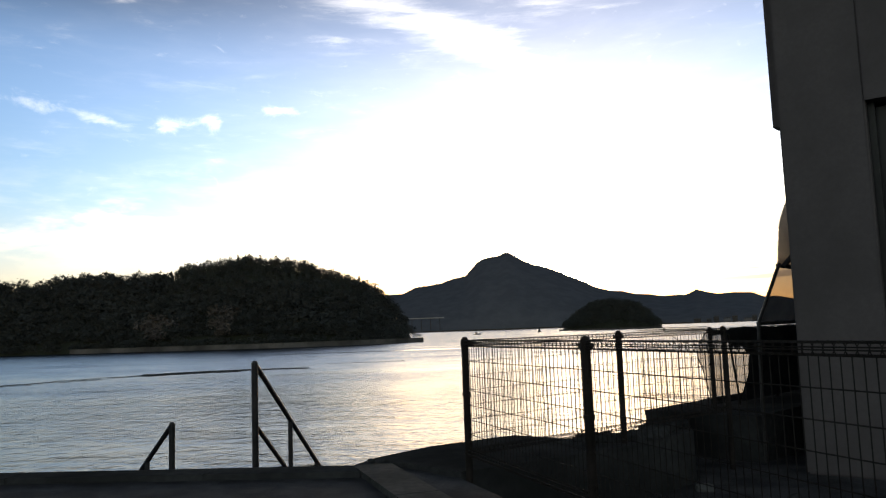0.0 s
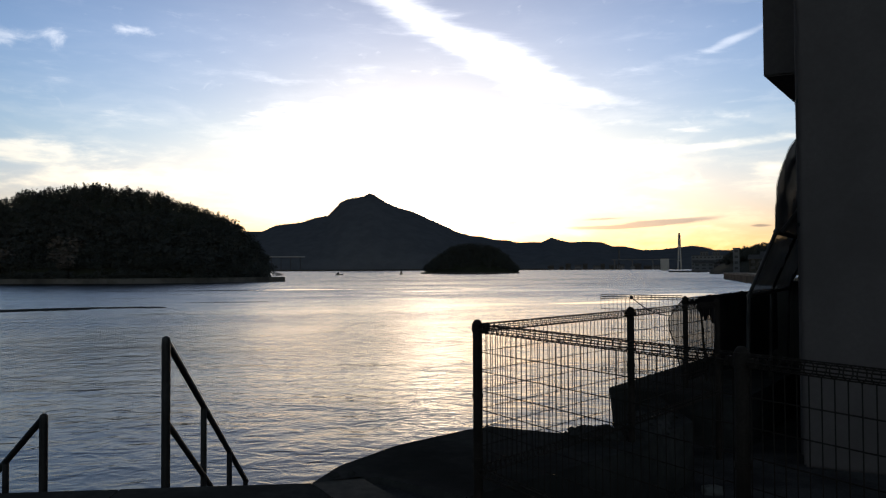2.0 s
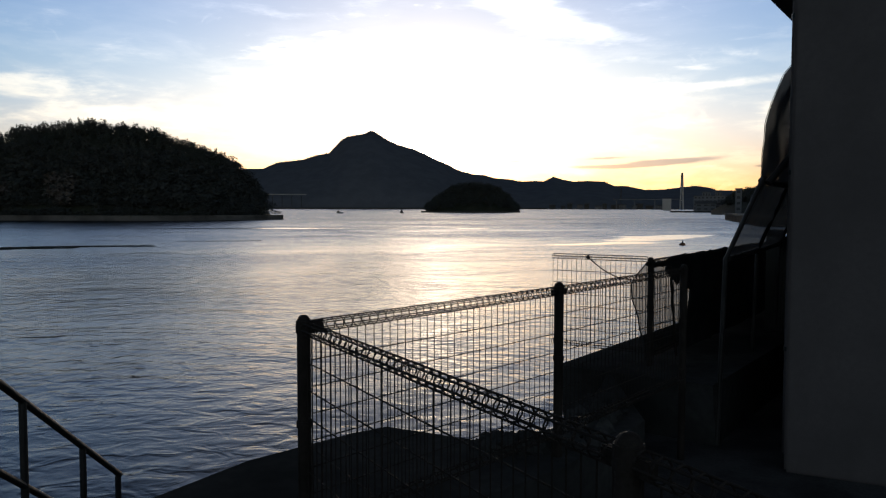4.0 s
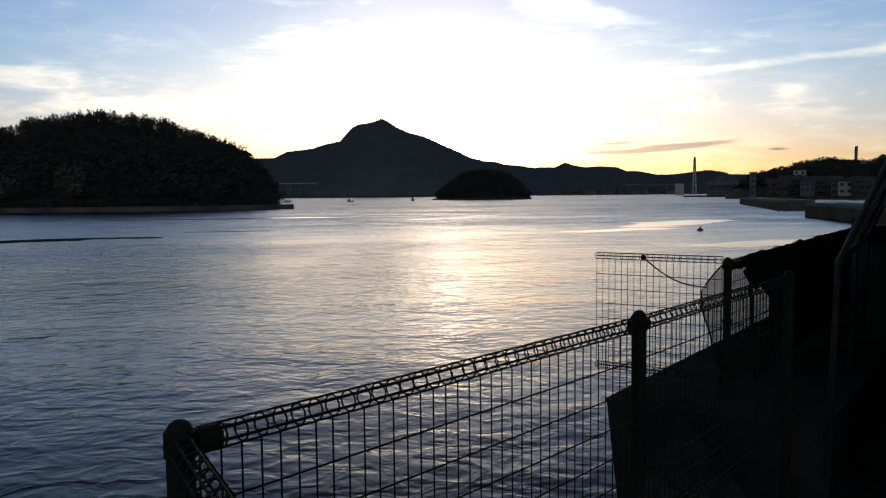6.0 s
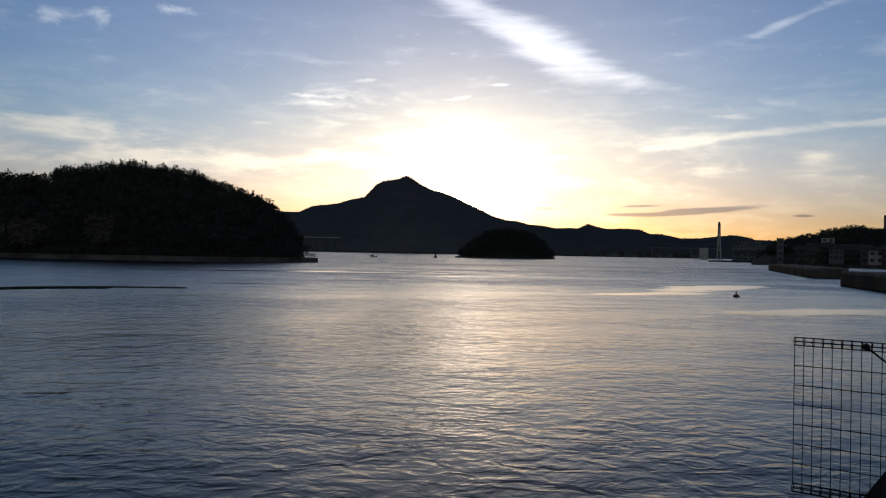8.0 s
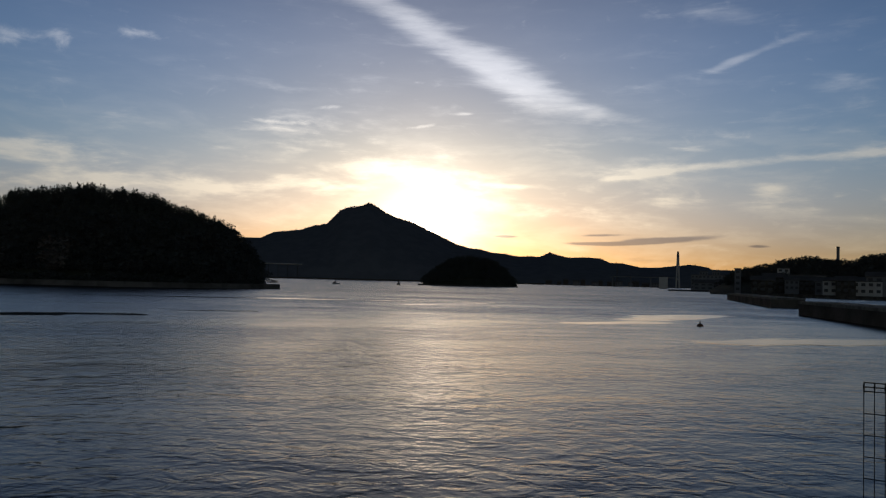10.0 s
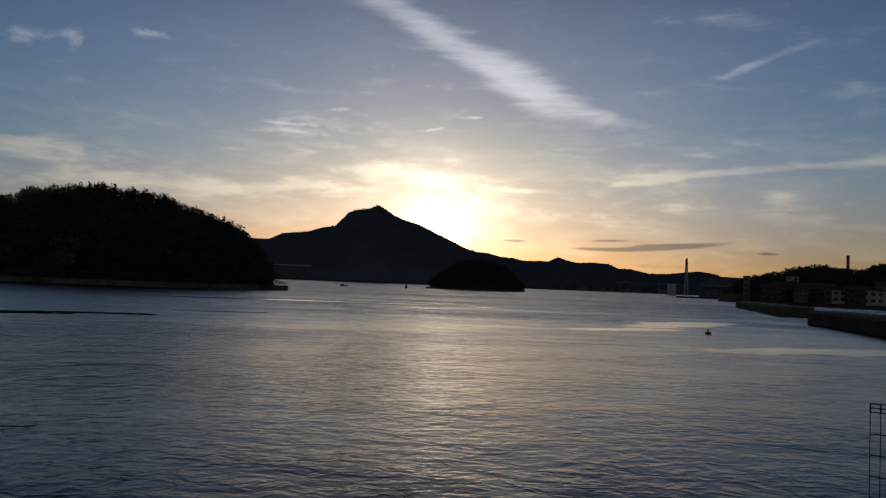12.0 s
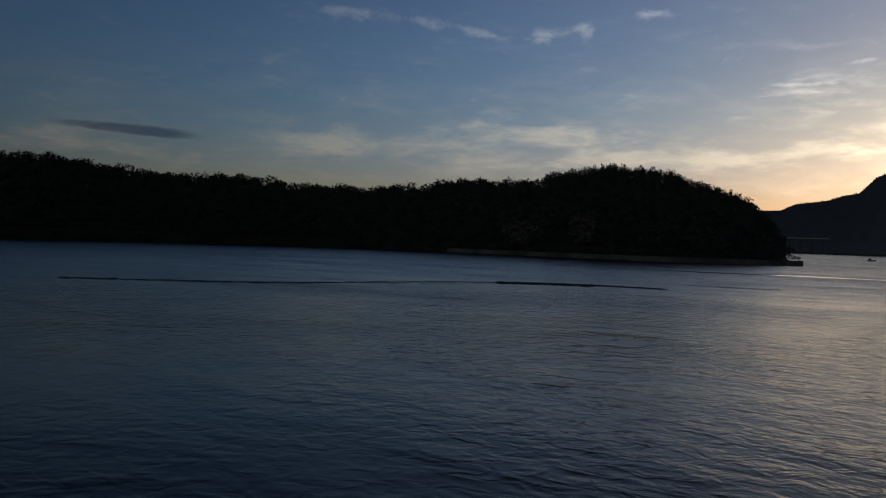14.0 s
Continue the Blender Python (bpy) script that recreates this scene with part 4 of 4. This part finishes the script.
def fences():
    wire = fence_wire(0.95)
    ob = thing("mesh_fence", "dark brown welded mesh fence with rolled top edge around the yard", "fence")
    fence_post(ob, *C, -0.55, 1.078, arms=(0.1, 1))
    fence_post(ob, *D, -0.55, 1.078)
    fence_post(ob, *G, -0.55, 1.078, arms=(1, 0.1))
    for x, y in (E, H):
        fence_post(ob, x, y, -0.55, 1.078, -66)
    for a, b in ((C, D), (D, G), (C, E), (E, H)):
        fence_panel(ob, a, b, 0.13, 1.08, 0.045, wire)
    bm = bmesh.new()
    way = Vector((*D, 0)).normalized()
    tube(bm, [Vector((0, 0, 1.052)) + way * u for u in (0.033, 0.04, 0.083, 0.09)], 0.029, 14)
    part("sleeve", bm, FENCE, ob, "dark sleeve on the rolled top edge")
    far = thing("mesh_fence", "dark mesh fence with a panel jutting out over the water", "fence")
    fence_post(far, *F, 0.02, 1.065)
    fence_panel(far, F, PANEL_END, 0.15, 1.10, 0.04, wire, rows=6)
    way = Vector((0.645, 0.764))
    last = Vector(F)
    for i in range(4):
        nxt = Vector(F) + way * 2.0 * (i + 1)
        fence_post(far, nxt.x, nxt.y, 0.02, 1.05)
        fence_panel(far, tuple(last), tuple(nxt), 0.12, 1.07, 0.045, wire)
        last = nxt
    rope = thing("rope", "slack black rope tied from the jutting fence panel", "rope")
    a, b = Vector((2.482, 4.278, 1.07)), Vector((2.872, 3.975, 0.86))
    bm = bmesh.new()
    pts = [a.lerp(b, k / 14) + Vector((0, 0, -0.06 * math.sin(k / 14 * math.pi))) for k in range(15)]
    tube(bm, pts, 0.006, 6)
    part("cord", bm, ROPE, rope)
    bm = bmesh.new()
    bmesh.ops.create_icosphere(bm, subdivisions=2, radius=0.022, matrix=pose(*a))
    part("knot", bm, ROPE, rope)


fences()


# ---- stair rails ----
def stair_rail(label, top, way, length, drop, rail_r=0.027, second=True, foot=-1.4):
    """A pipe handrail going down a stair: top post, sloping rail, lower rail and shorter posts."""
    ob = thing("stair_handrail", label, "handrail", "stair handrails")
    top, way = Vector(top), Vector((*way, 0)).normalized()
    end = top + way * length + Vector((0, 0, -drop))
    bm = bmesh.new()
    tube(bm, [(top.x, top.y, foot), top], 0.033, 14)
    bmesh.ops.create_uvsphere(bm, u_segments=12, v_segments=8, radius=0.0335, matrix=pose(*top))
    part("post", bm, RAIL, ob)
    bm = bmesh.new()
    tube(bm, [top, end], rail_r, 12)
    part("top_rail", bm, RAIL, ob)
    if second:
        bm = bmesh.new()
        low = Vector((0, 0, -0.61))
        tube(bm, [top + low, end + low], rail_r * 0.9, 12)
        part("lower_rail", bm, RAIL, ob)
    for k in (0.378, 0.72, 0.985):
        p = top.lerp(end, k)
        bm = bmesh.new()
        tube(bm, [(p.x, p.y, max(p.z - 1.5, -4.5)), p], 0.027, 12)
        part("short_post", bm, RAIL, ob)


stair_rail("dull steel pipe handrail going down the sea stairs", (-2.212, 1.209, 0.895), (0.065, 1.0), 2.72, 1.80)
stair_rail("dull steel pipe handrail with a slanting end at the sea stairs", (-3.256, 1.608, 0.262), (-0.76, 0.65), 1.6, 1.15, second=False)


def stairs():
    ob = thing("sea_stairs", "dark concrete stairs going down into the sea", "stairs", kind="structure")
    for i in range(12):
        bm = bmesh.new()
        box(bm, -3.4, -1.95, 0.425 + 0.27 * i, 0.425 + 0.27 * (i + 1) - 0.004, -6, -0.12 - 0.19 * i, bevel=0.012)
        part("step", bm, OLD_CONCRETE, ob)


stairs()


# ---- house at the yard ----
def house():
    P, turn = (3.55, 2.40), -33.0
    ob = thing("house", "grey rendered house wall with an overhanging upper floor", "house", at=(*P, -0.53), turn=turn)
    bm = bmesh.new()
    box(bm, 0, 0.88, 0, 0.5, 0, 8.4, bevel=0.02)
    part("wall", bm, PLASTER, ob)
    bm = bmesh.new()
    box(bm, 0.88, 2.45, 0.0, 0.5, 4.0, 8.4)
    part("wall", bm, PLASTER, ob)
    bm = bmesh.new()
    box(bm, 2.45, 9, 0, 0.5, 0, 8.4)
    part("wall", bm, PLASTER, ob)
    bm = bmesh.new()
    box(bm, 0.12, 9, 0.503, 12, 0, 8.39)
    part("wall", bm, PLASTER, ob)
    door = thing("doorway", "", "")
    door.name = "door"
    door.parent = ob
    bm = bmesh.new()
    box(bm, 0.91, 2.42, 0.20, 0.26, 0.02, 3.95)
    part("door_panel", bm, DARK_FRAME, door)
    for x in (0.882, 1.63, 2.378):
        bm = bmesh.new()
        box(bm, x, x + 0.07, 0.12, 0.198, 0, 3.998, bevel=0.006)
        part("door_frame", bm, DARK_FRAME, door)
    bm = bmesh.new()
    box(bm, -0.437, 3.0, 1.48, 4.1, 4.21, 8.38, bevel=0.02)
    for v in bm.verts:
        if v.co.x < 0 and v.co.y > 3:
            v.co.x += 0.33
    part("upper_floor", bm, PLASTER, ob, "overhanging upper storey")
    bm = bmesh.new()
    tube(bm, [(0.0, 0.58, 0.0), (0.0, 0.58, 5.5)], 0.055, 14)
    pipe = part("drainpipe", bm, PLASTER, ob, "grey drainpipe")
    for z in (0.9, 2.4, 3.7):
        bm = bmesh.new()
        tube(bm, [(0.0, 0.58, z - 0.02), (0.0, 0.58, z + 0.02)], 0.062, 14)
        box(bm, 0.05, 0.119, 0.56, 0.60, z - 0.015, z + 0.015)
        part("bracket", bm, DARK_FRAME, pipe)
    bm = bmesh.new()
    box(bm, -0.5, 9.2, -0.2, 12.3, 8.41, 8.65, bevel=0.03)
    part("roof", bm, ROOF, ob)
    return ob


house()


def sheet_between(edge0, edge1, cols, rows, bulge, out, ripple):
    """A slack sheet between two edges, each a pair of places."""
    bm = bmesh.new()
    grid = []
    for i in range(cols + 1):
        u = i / cols
        line = []
        for j in range(rows + 1):
            v = j / rows
            p = edge0[0].lerp(edge0[1], u).lerp(edge1[0].lerp(edge1[1], u), v)
            p += out * (bulge * math.sin(math.pi * v ** 0.85) * (1 - 0.2 * math.sin(u * 17)) + ripple * noise.noise(Vector((u * 9, v * 6, 2))))
            line.append(bm.verts.new(p))
        grid.append(line)
    for i in range(cols):
        for j in range(rows):
            bm.faces.new((grid[i][j], grid[i + 1][j], grid[i + 1][j + 1], grid[i][j + 1]))
    return bm


def lean_to():
    """Poles and a slack mesh sheet slung from the house down to the fence."""
    ob = thing("mesh_sheet_shelter", "sagging grey mesh sheet slung from slanting poles against the house", "shelter")
    along = Vector((0.59, 0.81, 0))
    top0, mid0, foot0 = Vector((4.12, 3.12, 3.0)), Vector((3.60, 2.95, 1.80)), Vector((3.38, 3.12, 1.12))
    top1, mid1, foot1 = top0 + along * 3.4, mid0 + along * 3.4, foot0 + along * 3.4
    out = Vector((-0.80, 0.50, 0.25)).normalized()
    part("mesh_sheet", sheet_between((top0, top1), (mid0, mid1), 24, 16, 0.14, out, 0.022), SHADE_SHEET, ob, smooth=True)
    bm = sheet_between((top0 + out * 0.006, top1 + out * 0.006), (mid0 + out * 0.006, mid1 + out * 0.006), 90, 80, 0.14, out, 0.022)
    strands = part("strand_mesh", bm, NET, ob, "coarse dark mesh across the sheet")
    mod = strands.modifiers.new("strands", "WIREFRAME")
    mod.thickness, mod.use_even_offset = 0.006, False
    part("lower_sheet", sheet_between((mid0, mid1), (foot0, foot1), 16, 8, 0.0, out, 0.04), TORN_NET, ob, "dark torn lower sheet", smooth=True)
    for k in range(3):
        u = k / 2
        a, b, c = top0.lerp(top1, u), mid0.lerp(mid1, u), foot0.lerp(foot1, u)
        bm = bmesh.new()
        tube(bm, [b + Vector((0.02, 0, 0.03)), c, Vector((c.x - 0.04, c.y + 0.02, -0.53))], 0.022, 10)
        part("slanting_pole", bm, RAIL, ob)
        bm = bmesh.new()
        tube(bm, [a.lerp(b, 0.35) + Vector((0.5, 0.1, 0)), b + Vector((0.06, 0, -0.02))], 0.03, 8)
        part("strut", bm, RAIL, ob)
        bm = bmesh.new()
        q = b + Vector((0.75, 0.1, 0))
        tube(bm, [(q.x, q.y, -0.53), (q.x, q.y, 2.9)], 0.035, 10)
        part("upright", bm, RAIL, ob)
    for a, b in ((mid0, mid1), (foot0, foot1), (top0, top1)):
        bm = bmesh.new()
        tube(bm, [a, b], 0.028, 10)
        part("long_pole", bm, RAIL, ob)
    # boards added to block the bright gap at the far end between the poles and the house
    for k in range(3):
        bm = bmesh.new()
        box(bm, 0, 0.205, -0.012, 0.012, -0.53, (1.30, 1.22, 1.28)[k], pose(5.27 + 0.157 * k, 5.98 - 0.137 * k, 0, 0, 0, -41.1), bevel=0.004)
        part("gap_board", bm, DARK_FRAME, ob)


lean_to()


def netting():
    """Dark net draped over the far fence, loose at its near end."""
    ob = thing("fishing_net", "dark fishing net draped over the far fence", "net")
    way, out = Vector((0.645, 0.764)), Vector((-0.764, 0.645))
    bm = bmesh.new()
    cols, rows = 70, 14
    grid = []
    for i in range(cols + 1):
        s = 8.0 * (i / cols) ** 1.7
        top = 1.03 + 0.04 * noise.noise(Vector((s * 2.1, 0, 3))) + 0.03 * min(1, s * 0.8)
        line = []
        for j in range(rows + 1):
            v = j / rows
            flare = max(0, 1 - s / 0.4) * 0.155 * (v / 0.20 if v < 0.20 else max(0, 1 - (v - 0.20) / 0.72))
            p = Vector(F) + way * s + Vector((-0.787, 0.617)) * flare + out * (0.045 + 0.03 * noise.noise(Vector((s * 3, v * 4, 0))))
            line.append(bm.verts.new((p.x, p.y, top - (top - 0.08) * v)))
        grid.append(line)
    for i in range(cols):
        for j in range(rows):
            bm.faces.new((grid[i][j], grid[i + 1][j], grid[i + 1][j + 1], grid[i][j + 1]))
    hem = [v.co.copy() for v in grid[0]]
    part("net", bm, FINE_NET, ob, smooth=True)
    bm = bmesh.new()
    tube(bm, hem, 0.007, 6)
    part("hem_cord", bm, ROPE, ob, "dark cord along the loose edge of the net")
    bm = bmesh.new()
    pts = []
    for i in range(70):
        s = 0.10 + 7.9 * i / 69
        p = Vector(F) + way * s + out * 0.03
        pts.append((p.x, p.y, 1.00 + 0.03 * noise.noise(Vector((s * 1.7, 5, 1))) + 0.03 * min(1, s * 0.8)))
    tube(bm, pts, 0.03, 8)
    for v in bm.verts:
        v.co += Vector((0, 0, 1)) * 0.03 * noise.noise(v.co * 5)
    part("bundled_net", bm, NET, ob, "rolled bundle of net along the top")
    # second hank of net hung inside the fence
    bm = bmesh.new()
    grid = []
    for i in range(30):
        s = 1.0 + 6.85 * i / 29
        grid.append([])
        for j in range(9):
            v = j / 8
            p = Vector(F) + way * (s + (0.12 * noise.noise(Vector((v * 5, 1, 1))) - 0.38 * v * v if i == 0 else 0)) - out * (0.08 + 0.06 * noise.noise(Vector((s * 4, v * 3, 9))))
            grid[-1].append(bm.verts.new((p.x, p.y, 1.03 - 0.95 * v)))
    for i in range(29):
        for j in range(8):
            bm.faces.new((grid[i][j], grid[i + 1][j], grid[i + 1][j + 1], grid[i][j + 1]))
    part("hanging_net", bm, NET, ob, "thick dark folds of net", smooth=True)
    # ragged swags under the rolled bundle
    bm = bmesh.new()
    grid = []
    for i in range(60):
        s = 0.28 + 7.6 * i / 59
        deep = (0.10 + 0.22 * min(1, (s - 0.28) / 0.5)) * (1 + 0.5 * noise.noise(Vector((s * 4.3, 2, 6))))
        grid.append([])
        for j in range(5):
            p = Vector(F) + way * s - out * (0.05 + 0.05 * noise.noise(Vector((s * 5, j, 4))))
            grid[-1].append(bm.verts.new((p.x, p.y, 1.05 - deep * j / 4)))
    for i in range(59):
        for j in range(4):
            bm.faces.new((grid[i][j], grid[i + 1][j], grid[i + 1][j + 1], grid[i][j + 1]))
    part("net_swag", bm, NET, ob, "ragged swags of net below the bundle", smooth=True)
    bm = bmesh.new()
    a, b = Vector(F) + way * 0.40 - out * 0.06, Vector(F) + way * 0.62 - out * 0.06
    tube(bm, [(a.x, a.y, 0.98), (b.x, b.y, 0.04)], 0.014, 8)
    part("prop", bm, FENCE, ob, "thin slanting prop")


netting()


def ripple_line():
    """Small dark pieces that stand in for a broken line of dark ripples on the water."""
    rng = np.random.default_rng(21)
    verts, faces = [], []
    for _ in range(3400):
        u = rng.uniform(0, 1) ** 0.8
        az = -15.8 - 42 * u
        r = 84 + 4 * math.sin(u * 7) - 9 * u + rng.normal() * (0.25 + 0.9 * max(0, u - 0.25)) - (2.6 if rng.random() < 0.25 and 0.12 < u < 0.5 else 0)
        if noise.noise(Vector((u * 16, 0, 4))) < -0.62:
            continue
        if u > 0.28 and rng.random() < 0.72:
            continue
        p = polar(az, r, WATER_Z + 0.012)
        long, wide, turn = rng.uniform(0.2, 0.8) * (1 - 0.4 * u), rng.uniform(0.12, 0.34) * (1 - 0.6 * u) * (1.0 if u < 0.28 else 0.35), rng.normal() * 0.3 - radians(az)
        base = len(verts)
        for k in range(6):
            a = 2 * math.pi * k / 6
            x, y = math.cos(a) * long * rng.uniform(0.7, 1.2), math.sin(a) * wide * rng.uniform(0.7, 1.3)
            verts.append((p.x + x * math.cos(turn) - y * math.sin(turn), p.y + x * math.sin(turn) + y * math.cos(turn), p.z))
        verts.append((p.x, p.y, p.z + rng.uniform(0.05, 0.13) * (1.0 if u < 0.28 else 0.3)))
        for k in range(6):
            faces.append((base + k, base + (k + 1) % 6, base + 6))
    for _ in range(90):
        p = polar(rng.uniform(-14.2, -8.0), 95 + rng.normal() * 0.4, WATER_Z + 0.012)
        base, long = len(verts), rng.uniform(0.08, 0.3)
        verts += [(p.x - long, p.y, p.z), (p.x, p.y - 0.1, p.z), (p.x + long, p.y, p.z), (p.x, p.y + 0.1, p.z), (p.x, p.y, p.z + 0.04)]
        faces += [(base + k, base + (k + 1) % 4, base + 4) for k in range(4)]
    # black net colour gives these pieces the dark tone of the ripples
    ob = new("dark_ripples", from_arrays("dark_ripples", verts, faces, NET))
    tagged(ob, "broken line of dark ripples on the water, built as small dark pieces", "seaweed", kind="stuff")


ripple_line()


# ---- unseen land, added to close the place behind the walkway and block low eastern sky ----
BACK_SKY = [(64.5, 4), (90, 7), (120, 9), (180, 11), (230, 9), (262, 6), (278, 4)]
land("hillside", "added dark wooded hillside, out of view behind the quay", "hill", BACK_SKY, 75, 60, 60, FOREST_FLOOR, 1.5, 12, rows=16)
